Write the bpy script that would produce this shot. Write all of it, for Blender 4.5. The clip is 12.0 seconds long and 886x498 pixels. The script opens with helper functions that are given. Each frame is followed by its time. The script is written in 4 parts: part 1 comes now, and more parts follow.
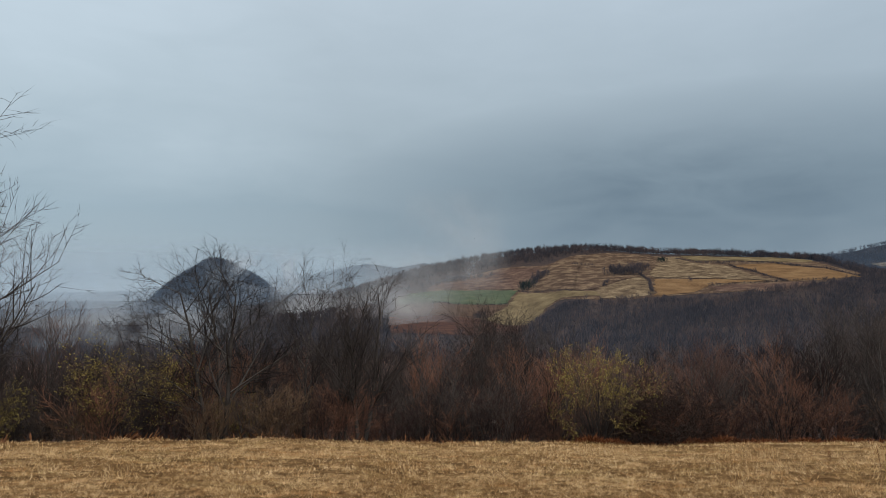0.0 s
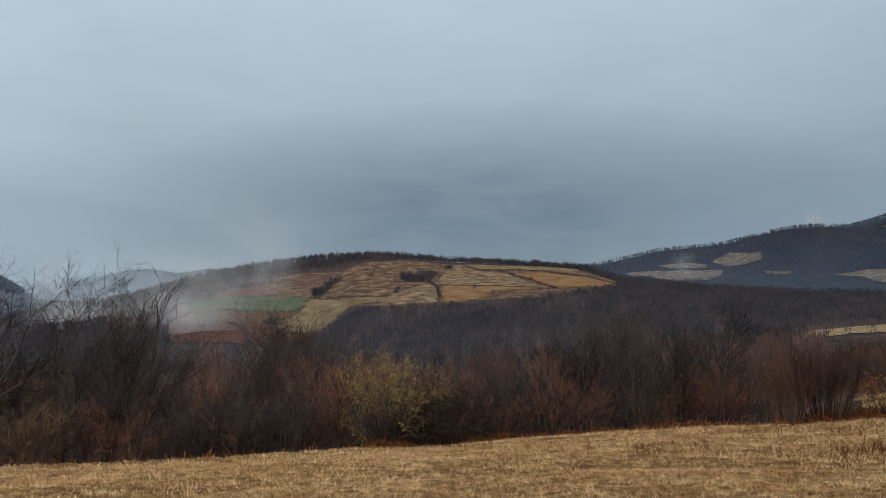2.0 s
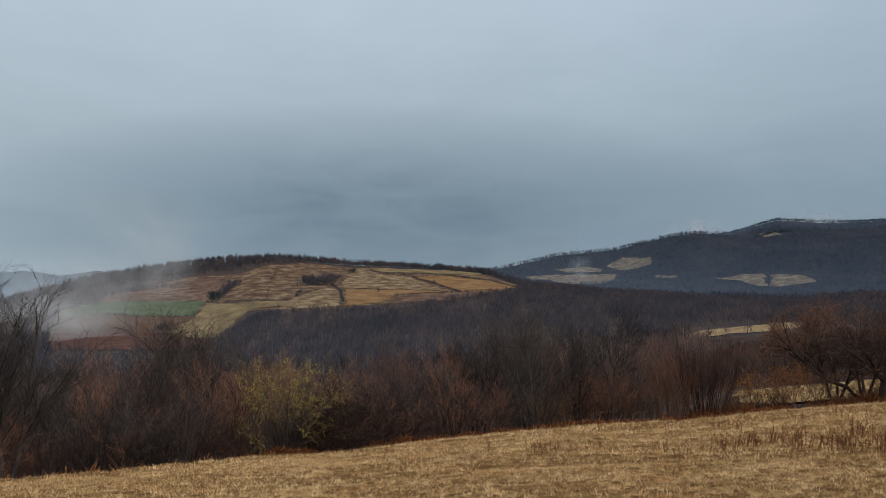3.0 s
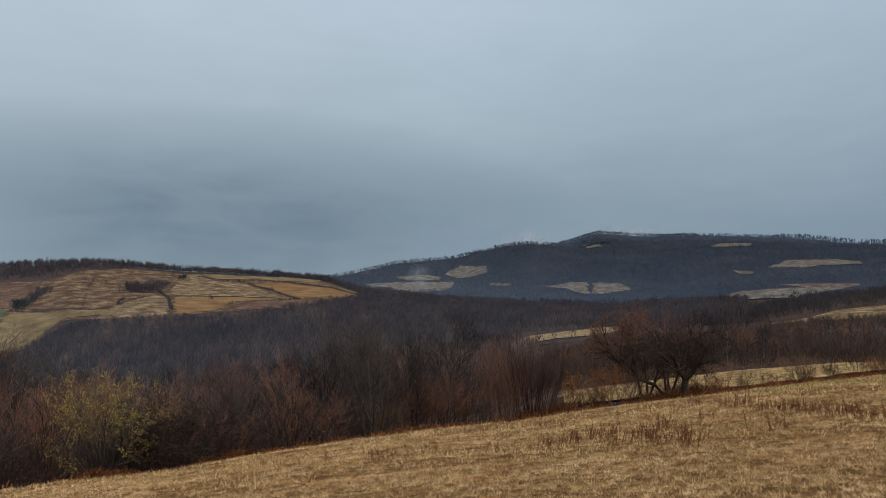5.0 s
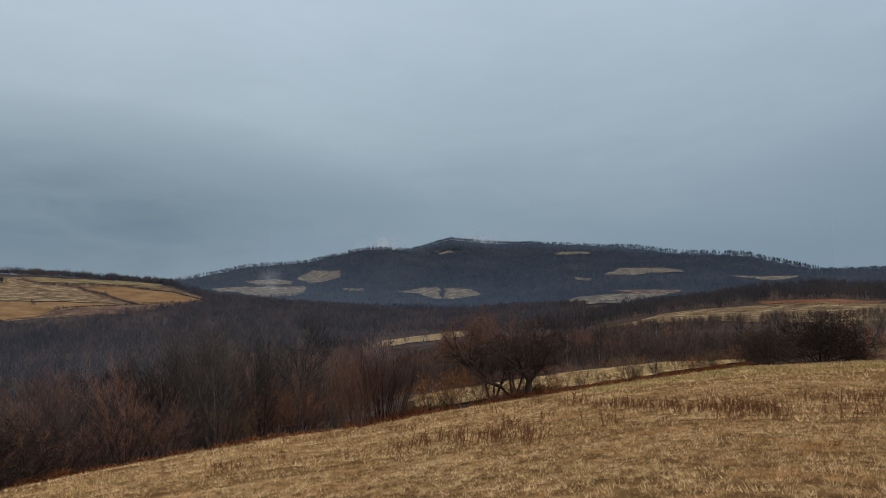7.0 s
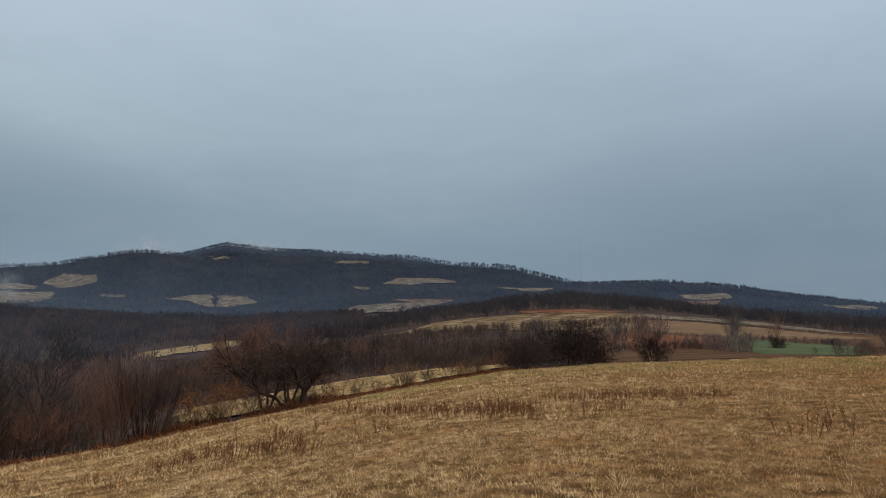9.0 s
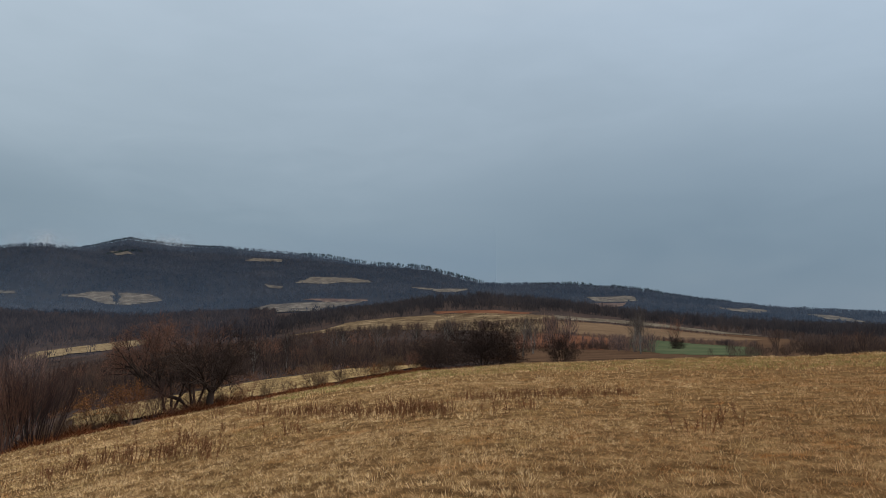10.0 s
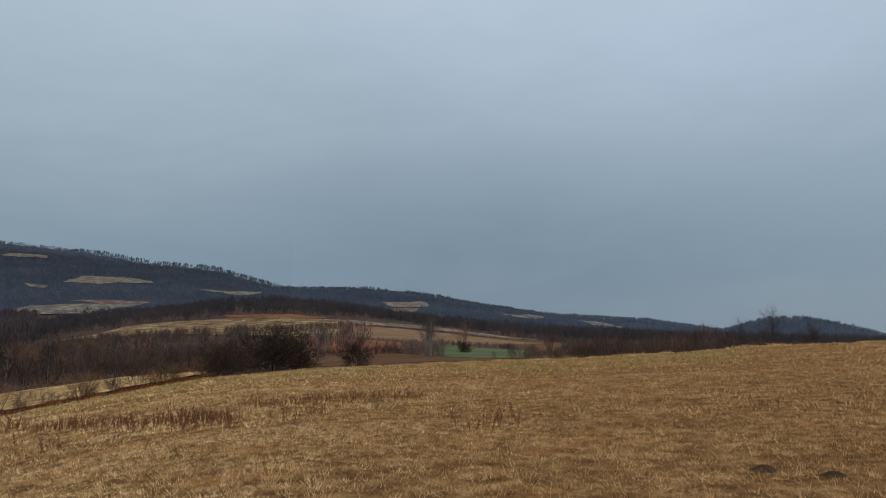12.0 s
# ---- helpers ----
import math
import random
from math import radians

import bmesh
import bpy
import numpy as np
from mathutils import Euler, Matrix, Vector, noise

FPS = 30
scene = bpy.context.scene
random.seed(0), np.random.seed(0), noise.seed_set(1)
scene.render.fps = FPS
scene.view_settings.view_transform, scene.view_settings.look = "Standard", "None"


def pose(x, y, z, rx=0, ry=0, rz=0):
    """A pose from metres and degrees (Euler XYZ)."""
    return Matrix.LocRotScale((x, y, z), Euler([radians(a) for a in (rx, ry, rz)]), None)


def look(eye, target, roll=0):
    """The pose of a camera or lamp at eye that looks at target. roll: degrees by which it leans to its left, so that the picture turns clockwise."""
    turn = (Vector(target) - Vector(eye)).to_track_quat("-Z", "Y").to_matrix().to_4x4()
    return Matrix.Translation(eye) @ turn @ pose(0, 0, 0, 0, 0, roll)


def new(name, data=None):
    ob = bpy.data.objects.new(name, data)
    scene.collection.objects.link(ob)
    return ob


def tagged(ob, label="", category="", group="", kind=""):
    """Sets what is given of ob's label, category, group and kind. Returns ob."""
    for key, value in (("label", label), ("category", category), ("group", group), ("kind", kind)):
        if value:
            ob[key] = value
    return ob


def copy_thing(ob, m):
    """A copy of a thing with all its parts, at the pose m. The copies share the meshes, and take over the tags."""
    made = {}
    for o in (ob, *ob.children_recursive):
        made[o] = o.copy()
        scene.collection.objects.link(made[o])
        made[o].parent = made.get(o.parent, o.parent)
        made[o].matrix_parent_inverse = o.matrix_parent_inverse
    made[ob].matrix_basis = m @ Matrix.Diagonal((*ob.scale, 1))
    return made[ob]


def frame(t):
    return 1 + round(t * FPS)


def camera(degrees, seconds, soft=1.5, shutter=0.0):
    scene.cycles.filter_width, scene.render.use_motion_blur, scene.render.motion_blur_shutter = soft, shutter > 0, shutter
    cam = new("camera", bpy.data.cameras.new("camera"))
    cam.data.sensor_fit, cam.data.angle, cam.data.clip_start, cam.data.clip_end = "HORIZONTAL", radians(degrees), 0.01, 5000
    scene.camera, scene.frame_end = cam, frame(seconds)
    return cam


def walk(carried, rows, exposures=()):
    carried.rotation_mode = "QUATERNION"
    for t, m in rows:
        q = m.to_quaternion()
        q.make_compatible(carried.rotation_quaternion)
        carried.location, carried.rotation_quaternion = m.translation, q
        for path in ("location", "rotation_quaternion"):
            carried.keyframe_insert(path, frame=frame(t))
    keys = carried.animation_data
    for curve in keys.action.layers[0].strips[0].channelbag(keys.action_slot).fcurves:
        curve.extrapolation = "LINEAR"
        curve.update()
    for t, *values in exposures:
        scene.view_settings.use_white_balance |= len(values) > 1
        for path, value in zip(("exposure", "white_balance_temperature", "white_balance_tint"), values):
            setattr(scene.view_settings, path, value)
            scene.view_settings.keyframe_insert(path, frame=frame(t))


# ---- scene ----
# ---------------------------------------------------------------- camera
EYE = 1.6
ARC = 0.1
cam = camera(65.43, 12.0, soft=0.5)
# seconds, bearing (clockwise from +y), tilt up, lean to the right, in degrees
TURNS = [
    (0.0, -0.00, 3.31, -0.11),
    (0.5, 3.33, 3.42, -0.15),
    (1.0, 6.17, 3.49, -0.14),
    (1.5, 11.61, 3.67, -0.16),
    (2.0, 17.08, 3.89, -0.10),
    (2.5, 21.02, 4.01, -0.09),
    (3.0, 25.07, 4.18, 0.02),
    (5.0, 38.27, 4.76, 0.25),
    (5.5, 41.56, 4.86, 0.22),
    (6.0, 44.57, 4.96, 0.30),
    (6.5, 47.17, 5.03, 0.41),
    (7.0, 50.40, 5.11, 0.41),
    (7.5, 55.76, 5.29, 0.51),
    (9.5, 72.06, 5.72, 0.14),
    (10.0, 75.60, 5.70, -0.05),
    (10.5, 79.04, 5.83, -0.15),
    (11.0, 82.89, 5.96, -0.21),
    (11.5, 88.33, 6.01, -0.15),
    (12.0, 92.37, 6.13, -0.34),
]


def turned(bearing, tilt, lean):
    b = radians(bearing)
    place = pose(ARC * math.sin(b), ARC * (math.cos(b) - 1), EYE)
    return place @ pose(0, 0, 0, 90 + tilt, 0, -bearing) @ pose(0, 0, 0, 0, 0, -lean)


walk(cam, [(t, turned(b, p, r)) for t, b, p, r in TURNS])

# ---------------------------------------------------------------- sky and light
def node(nt, kind, **inputs):
    n = nt.nodes.new(kind)
    for k, v in inputs.items():
        n.inputs[k.replace("_", " ")].default_value = v
    return n


def ramp(nt, fac, *stops):
    r = nt.nodes.new("ShaderNodeValToRGB")
    els = r.color_ramp.elements
    while len(els) < len(stops):
        els.new(0.5)
    for e, (p, c) in zip(els, stops):
        e.position = p
        e.color = (*c, 1) if len(c) == 3 else c
    nt.links.new(fac, r.inputs["Fac"])
    return r.outputs["Color"]


def mix(nt, fac, a, b, how="MIX"):
    m = nt.nodes.new("ShaderNodeMix")
    m.data_type, m.blend_type = "RGBA", how
    for socket, v in ((m.inputs["Factor"], fac), (m.inputs["A"], a), (m.inputs["B"], b)):
        if isinstance(v, (int, float)):
            socket.default_value = v
        elif isinstance(v, tuple):
            socket.default_value = (*v, 1)
        else:
            nt.links.new(v, socket)
    return m.outputs["Result"]


def maths(nt, op, a, b=None, c=None, clamp=False):
    m = nt.nodes.new("ShaderNodeMath")
    m.operation, m.use_clamp = op, clamp
    for s, v in zip(m.inputs, (a, b, c)):
        if v is None:
            continue
        if isinstance(v, (int, float)):
            s.default_value = v
        else:
            nt.links.new(v, s)
    return m.outputs["Value"]


SUN_EL, SUN_AZ = 38.0, 150.0
world = bpy.data.worlds.new("overcast")
scene.world = world
world.use_nodes = True
wt = world.node_tree
wt.nodes.clear()
coord = wt.nodes.new("ShaderNodeTexCoord").outputs["Generated"]
sep = wt.nodes.new("ShaderNodeSeparateXYZ")
wt.links.new(coord, sep.inputs[0])
# stretched cloud noise
stretch = wt.nodes.new("ShaderNodeVectorMath")
stretch.operation = "MULTIPLY"
stretch.inputs[1].default_value = (1.0, 1.0, 3.2)
wt.links.new(coord, stretch.inputs[0])
big = node(wt, "ShaderNodeTexNoise", Scale=1.9, Detail=3.0, Roughness=0.5, Distortion=0.5)
wt.links.new(stretch.outputs[0], big.inputs["Vector"])
fine = node(wt, "ShaderNodeTexNoise", Scale=7.0, Detail=6.0, Roughness=0.55, Distortion=0.4)
wt.links.new(stretch.outputs[0], fine.inputs["Vector"])
# overcast dome: dim towards the horizon, bright at the zenith
lift = maths(wt, "ADD", sep.outputs["Z"], maths(wt, "MULTIPLY_ADD", big.outputs["Fac"], 0.14, -0.07))
lift = maths(wt, "ADD", lift, maths(wt, "MULTIPLY_ADD", fine.outputs["Fac"], 0.085, -0.0425))
dome = ramp(wt, lift, (0.0, (0.262, 0.33, 0.386)), (0.03, (0.262, 0.334, 0.395)), (0.12, (0.25, 0.333, 0.405)),
            (0.24, (0.35, 0.44, 0.52)), (0.40, (0.455, 0.555, 0.655)), (0.52, (0.54, 0.635, 0.73)), (0.68, (0.98, 0.98, 0.98)), (1.0, (2.05, 1.95, 1.84)))
# brighter towards the far valley
west = wt.nodes.new("ShaderNodeVectorMath")
west.operation = "DOT_PRODUCT"
west.inputs[1].default_value = (-0.64, 0.77, 0.0)
wt.links.new(coord, west.inputs[0])
dome = mix(wt, 1.0, dome, maths(wt, "MULTIPLY_ADD", west.outputs["Value"], 0.13, 0.99), "MULTIPLY")
# a little warmer on that side, bluer on the other
dome = mix(wt, 1.0, dome, mix(wt, maths(wt, "MULTIPLY_ADD", west.outputs["Value"], 0.5, 0.5, clamp=True), (0.985, 1.0, 1.03), (1.03, 1.0, 0.955)), "MULTIPLY")
low = wt.nodes.new("ShaderNodeVectorMath")
low.operation = "DOT_PRODUCT"
low.inputs[1].default_value = (-0.56, 0.82, 0.11)
wt.links.new(coord, low.inputs[0])
dome = mix(wt, 1.0, dome, maths(wt, "MULTIPLY_ADD", maths(wt, "MULTIPLY_ADD", low.outputs["Value"], 9.0, -8.0, clamp=True), 0.22, 1.0), "MULTIPLY")
# and brighter high over the ridge
east = wt.nodes.new("ShaderNodeVectorMath")
east.operation = "DOT_PRODUCT"
east.inputs[1].default_value = (0.79, -0.46, 0.41)
wt.links.new(coord, east.inputs[0])
dome = mix(wt, 1.0, dome, maths(wt, "MULTIPLY_ADD", maths(wt, "MULTIPLY_ADD", east.outputs["Value"], 4.0, -3.3, clamp=True), 0.16, 1.0), "MULTIPLY")
# the dark rain cloud over the farmed hill
bank = wt.nodes.new("ShaderNodeVectorMath")
bank.operation = "DISTANCE"
bank.inputs[1].default_value = (0.33, 0.90, 0.115 * 3.2)
wt.links.new(stretch.outputs[0], bank.inputs[0])
dark = maths(wt, "MULTIPLY_ADD", bank.outputs["Value"], -1.9, 1.0, clamp=True)
dark = maths(wt, "MULTIPLY", maths(wt, "SMOOTH_MIN", dark, 0.8, 0.3), maths(wt, "MULTIPLY_ADD", fine.outputs["Fac"], 1.4, 0.25))
cloud = mix(wt, dark, dome, (0.143, 0.204, 0.262))
# a second, thinner bank low over the ridge
veil = wt.nodes.new("ShaderNodeVectorMath")
veil.operation = "DISTANCE"
veil.inputs[1].default_value = (0.98, -0.15, 0.07 * 3.2)
wt.links.new(stretch.outputs[0], veil.inputs[0])
grey = maths(wt, "MULTIPLY", maths(wt, "MULTIPLY_ADD", veil.outputs["Value"], -1.5, 1.0, clamp=True), maths(wt, "MULTIPLY_ADD", fine.outputs["Fac"], 1.2, 0.1))
cloud = mix(wt, grey, cloud, (0.165, 0.235, 0.305))
sky = wt.nodes.new("ShaderNodeTexSky")
sky.sky_type, sky.sun_disc = "NISHITA", False
sky.sun_elevation, sky.sun_rotation = radians(SUN_EL), radians(SUN_AZ)
clear = mix(wt, 1.0, sky.outputs["Color"], (0.08, 0.08, 0.08), "MULTIPLY")
out = wt.nodes.new("ShaderNodeOutputWorld")
bg = wt.nodes.new("ShaderNodeBackground")
wt.links.new(mix(wt, 0.96, clear, cloud), bg.inputs["Color"])
bg.inputs["Strength"].default_value = 1.0
wt.links.new(bg.outputs[0], out.inputs["Surface"])

sun_data = bpy.data.lights.new("sun", "SUN")
sun_data.energy, sun_data.angle, sun_data.color = 1.5, radians(40), (1.0, 0.93, 0.84)
sun = new("sun", sun_data)
a, e = radians(SUN_AZ), radians(SUN_EL)
sun.matrix_world = look((60 * math.sin(a) * math.cos(e), 60 * math.cos(a) * math.cos(e), 60 * math.sin(e)), (0, 0, 0))

# ---------------------------------------------------------------- materials
def surface(name, stops, size=1.0, fine=12.0, rough=0.9, bump=0.4, depth=0.05, island=0.0, random_ob=0.0, stretch=(1, 1, 1), contrast=2.4, thin=0.0, gloss=0.0, tints=(), grain=0.38):
    """Mottled matt surface: colour stops over noise of a real size in metres, with finer grain and relief."""
    m = bpy.data.materials.new(name)
    m.use_nodes = True
    nt = m.node_tree
    bsdf = nt.nodes["Principled BSDF"]
    geo = nt.nodes.new("ShaderNodeNewGeometry")
    scaled = nt.nodes.new("ShaderNodeVectorMath")
    scaled.operation = "MULTIPLY"
    scaled.inputs[1].default_value = stretch
    nt.links.new(geo.outputs["Position"], scaled.inputs[0])
    n1 = node(nt, "ShaderNodeTexNoise", Scale=1.0 / size, Detail=5.0, Roughness=0.6)
    n2 = node(nt, "ShaderNodeTexNoise", Scale=fine / size, Detail=4.0, Roughness=0.65)
    nt.links.new(scaled.outputs[0], n1.inputs["Vector"])
    nt.links.new(scaled.outputs[0], n2.inputs["Vector"])
    f = maths(nt, "ADD", maths(nt, "MULTIPLY", n1.outputs["Fac"], 1 - grain), maths(nt, "MULTIPLY", n2.outputs["Fac"], grain))
    if island:
        f = maths(nt, "ADD", f, maths(nt, "MULTIPLY_ADD", geo.outputs["Random Per Island"], island, -island / 2))
    if random_ob:
        info = nt.nodes.new("ShaderNodeObjectInfo")
        f = maths(nt, "ADD", f, maths(nt, "MULTIPLY_ADD", info.outputs["Random"], random_ob, -random_ob / 2))
    f = maths(nt, "MULTIPLY_ADD", f, contrast, 0.5 - contrast / 2, clamp=True)
    colour = ramp(nt, f, *[(i / (len(stops) - 1), c) for i, c in enumerate(stops)])
    # patches of another growth, each of its own size in metres
    for i, (other, across, amount) in enumerate(tints):
        n3 = node(nt, "ShaderNodeTexNoise", Scale=1.0 / across, Detail=3.0, Roughness=0.6)
        away = nt.nodes.new("ShaderNodeVectorMath")
        away.operation = "ADD"
        away.inputs[1].default_value = (37.0 * (i + 1), 11.0, 0)
        nt.links.new(geo.outputs["Position"], away.inputs[0])
        nt.links.new(away.outputs[0], n3.inputs["Vector"])
        patch = maths(nt, "MULTIPLY", maths(nt, "MULTIPLY_ADD", n3.outputs["Fac"], 6.0, -3.3, clamp=True), amount)
        colour = mix(nt, patch, colour, other)
    nt.links.new(colour, bsdf.inputs["Base Color"])
    if thin:
        # thin blades and twigs let part of the light through
        tl = nt.nodes.new("ShaderNodeBsdfTranslucent")
        nt.links.new(colour, tl.inputs["Color"])
        both = nt.nodes.new("ShaderNodeMixShader")
        both.inputs[0].default_value = thin
        nt.links.new(bsdf.outputs[0], both.inputs[1])
        nt.links.new(tl.outputs[0], both.inputs[2])
        nt.links.new(both.outputs[0], nt.nodes["Material Output"].inputs["Surface"])
    bsdf.inputs["Roughness"].default_value = rough
    bsdf.inputs["Specular IOR Level"].default_value = gloss
    if bump:
        b = node(nt, "ShaderNodeBump", Strength=bump, Distance=depth)
        nt.links.new(n2.outputs["Fac"], b.inputs["Height"])
        nt.links.new(b.outputs[0], bsdf.inputs["Normal"])
    return m


LITTER = surface("leaf_litter", [(0.025, 0.021, 0.021), (0.046, 0.036, 0.034), (0.080, 0.050, 0.038)], 12, 9, bump=0.6, depth=0.5)
MEADOW = surface("meadow_soil", [(0.050, 0.028, 0.013), (0.138, 0.080, 0.036), (0.31, 0.20, 0.097)], 0.4, 10, bump=1.0, depth=0.06, contrast=3.2)
BLADE = surface("dry_grass", [(0.165, 0.090, 0.039), (0.54, 0.348, 0.160), (0.84, 0.635, 0.375)], 2.4, 16, bump=0, island=0.24, contrast=4.2, grain=0.64, thin=0.35, tints=(((0.36, 0.30, 0.11), 2.3, 0.35), ((0.44, 0.20, 0.065), 1.4, 0.6)))
BLADE_BROWN = surface("brown_grass", [(0.105, 0.049, 0.020), (0.375, 0.207, 0.089), (0.68, 0.46, 0.25)], 2.0, 13, bump=0, island=0.26, contrast=4.2, grain=0.64, thin=0.35, tints=(((0.28, 0.24, 0.09), 1.9, 0.35), ((0.38, 0.16, 0.048), 1.2, 0.7)))
BRACKEN = surface("bracken", [(0.07, 0.027, 0.013), (0.19, 0.068, 0.034), (0.32, 0.14, 0.064)], 1.0, 6, bump=0, island=0.4, thin=0.3)
WEED = surface("dead_weed", [(0.065, 0.031, 0.018), (0.16, 0.075, 0.039), (0.26, 0.13, 0.062)], 1.0, 6, bump=0, island=0.3)
DRY_TAN = surface("dry_tan", [(0.058, 0.043, 0.024), (0.128, 0.097, 0.053), (0.205, 0.163, 0.094)], 20, 14, bump=0.3, depth=0.4, contrast=3.0)
DRY_STRAW = surface("dry_straw", [(0.046, 0.032, 0.021), (0.118, 0.085, 0.052), (0.25, 0.192, 0.122)], 11, 6, bump=0.3, depth=0.4, contrast=3.6)
DRY_GOLD = surface("dry_gold", [(0.07, 0.040, 0.020), (0.15, 0.090, 0.043), (0.21, 0.138, 0.072)], 20, 12, bump=0.3, depth=0.4, contrast=2.8)
# blue raised a little in this colour to make up for distance haze
DRY_PALE = surface("dry_pale", [(0.036, 0.030, 0.026), (0.090, 0.075, 0.058), (0.19, 0.164, 0.130)], 14, 8, bump=0.3, depth=0.4, contrast=3.4)
DRY_BROWN = surface("dry_brown", [(0.036, 0.023, 0.017), (0.082, 0.054, 0.036), (0.20, 0.145, 0.092)], 14, 8, bump=0.4, depth=0.5, contrast=3.4)
DRY_RED = surface("dry_red", [(0.038, 0.023, 0.018), (0.086, 0.054, 0.041), (0.20, 0.138, 0.096)], 14, 7, bump=0.4, depth=0.5, contrast=2.8)
EARTH = surface("earth", [(0.04, 0.025, 0.017), (0.075, 0.046, 0.03), (0.115, 0.072, 0.046)], 10, 16, bump=0.6, depth=0.2)
EARTH_PALE = surface("earth_pale", [(0.075, 0.048, 0.032), (0.125, 0.085, 0.055), (0.18, 0.125, 0.08)], 12, 16, bump=0.5, depth=0.2)
GREEN = surface("winter_crop", [(0.032, 0.044, 0.026), (0.058, 0.076, 0.043), (0.098, 0.104, 0.062)], 14, 10, bump=0.3, depth=0.2)
BARK = surface("bark", [(0.032, 0.028, 0.026), (0.066, 0.058, 0.053), (0.12, 0.107, 0.098)], 0.25, 5, bump=0.6, depth=0.02, random_ob=0.35, stretch=(1, 1, 0.3))
BIRCH = surface("birch_bark", [(0.08, 0.07, 0.06), (0.20, 0.18, 0.165), (0.34, 0.315, 0.29)], 0.3, 5, bump=0.3, depth=0.01)
TWIG_GREY = surface("twig_grey", [(0.028, 0.024, 0.023), (0.060, 0.050, 0.047), (0.112, 0.092, 0.084)], 1.5, 3, bump=0, random_ob=0.35, thin=0.2)
TWIG_RED = surface("twig_red", [(0.048, 0.032, 0.030), (0.126, 0.073, 0.058), (0.255, 0.130, 0.087)], 1.5, 3, bump=0, random_ob=0.8, thin=0.2)
TWIG_DARK = surface("twig_dark", [(0.02, 0.016, 0.014), (0.045, 0.032, 0.028), (0.075, 0.055, 0.045)], 1.5, 3, bump=0, random_ob=0.2)
TWIG_TAN = surface("twig_tan", [(0.060, 0.042, 0.031), (0.128, 0.085, 0.058), (0.21, 0.140, 0.090)], 1.5, 3, bump=0, random_ob=0.3, thin=0.2)
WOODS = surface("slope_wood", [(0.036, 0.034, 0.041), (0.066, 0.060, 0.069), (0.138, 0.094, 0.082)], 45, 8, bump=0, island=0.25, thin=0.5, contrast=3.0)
# far woods: slate blue is put into the colour to imitate distance haze
WOODS_HAZED = surface("hazed_wood", [(0.028, 0.035, 0.052), (0.055, 0.063, 0.086), (0.098, 0.096, 0.110)], 150, 5, bump=0, island=0.14, thin=0.5, contrast=4.0)
SCRUB = surface("scrub", [(0.025, 0.015, 0.012), (0.06, 0.03, 0.021), (0.12, 0.06, 0.036)], 9, 7, bump=0.6, depth=0.5)
WOODS_RED = surface("near_woods", [(0.052, 0.046, 0.052), (0.134, 0.101, 0.098), (0.26, 0.162, 0.125)], 9, 6, bump=0, island=0.35, contrast=3.4, thin=0.4)
WOODS_DARK = surface("conifer", [(0.010, 0.016, 0.014), (0.022, 0.032, 0.026), (0.04, 0.05, 0.038)], 20, 9, bump=0, island=0.2)
WOODS_BROWN = surface("scrub_wood", [(0.036, 0.029, 0.029), (0.082, 0.059, 0.053), (0.155, 0.097, 0.070)], 16, 6, bump=0, island=0.35, thin=0.4)
CATKIN = surface("catkin", [(0.15, 0.115, 0.032), (0.285, 0.225, 0.065), (0.42, 0.345, 0.12)], 0.6, 4, bump=0, island=0.3, thin=0.3)
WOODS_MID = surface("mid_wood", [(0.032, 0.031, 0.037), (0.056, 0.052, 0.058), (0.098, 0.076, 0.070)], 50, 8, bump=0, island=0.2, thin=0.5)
DRY_LEAF = surface("dry_leaf", [(0.12, 0.05, 0.02), (0.26, 0.12, 0.045), (0.34, 0.17, 0.06)], 0.6, 4, bump=0, island=0.3)
STEEL = surface("galvanised_steel", [(0.25, 0.25, 0.26), (0.4, 0.4, 0.41)], 0.5, 4, rough=0.5, bump=0)
GREEN_BLADE = surface("green_grass", [(0.10, 0.10, 0.03), (0.24, 0.23, 0.075), (0.40, 0.36, 0.14)], 3.0, 9, bump=0, island=0.5, thin=0.35)
MOLE_SOIL = surface("mole_soil", [(0.02, 0.014, 0.010), (0.045, 0.03, 0.02), (0.07, 0.048, 0.032)], 0.1, 5, bump=0.8, depth=0.02)
RUST = surface("rusty_fallow", [(0.045, 0.021, 0.013), (0.115, 0.052, 0.032), (0.19, 0.10, 0.062)], 9, 7, bump=0.4, depth=0.2)
STRIP = surface("strip_meadow", [(0.10, 0.066, 0.03), (0.25, 0.175, 0.085), (0.42, 0.31, 0.165)], 2.2, 9, bump=0.8, depth=0.12, contrast=3.4)
STRAW = surface("straw_meadow", [(0.07, 0.048, 0.026), (0.18, 0.132, 0.074), (0.32, 0.25, 0.15)], 3.0, 10, bump=0.5, depth=0.1, contrast=3.0)
# floor under the far woods, with the blue of distance haze in its colour
FLOOR_HAZED = surface("hazed_floor", [(0.011, 0.012, 0.017), (0.019, 0.020, 0.026), (0.032, 0.030, 0.033)], 60, 9, bump=0.5, depth=0.5)

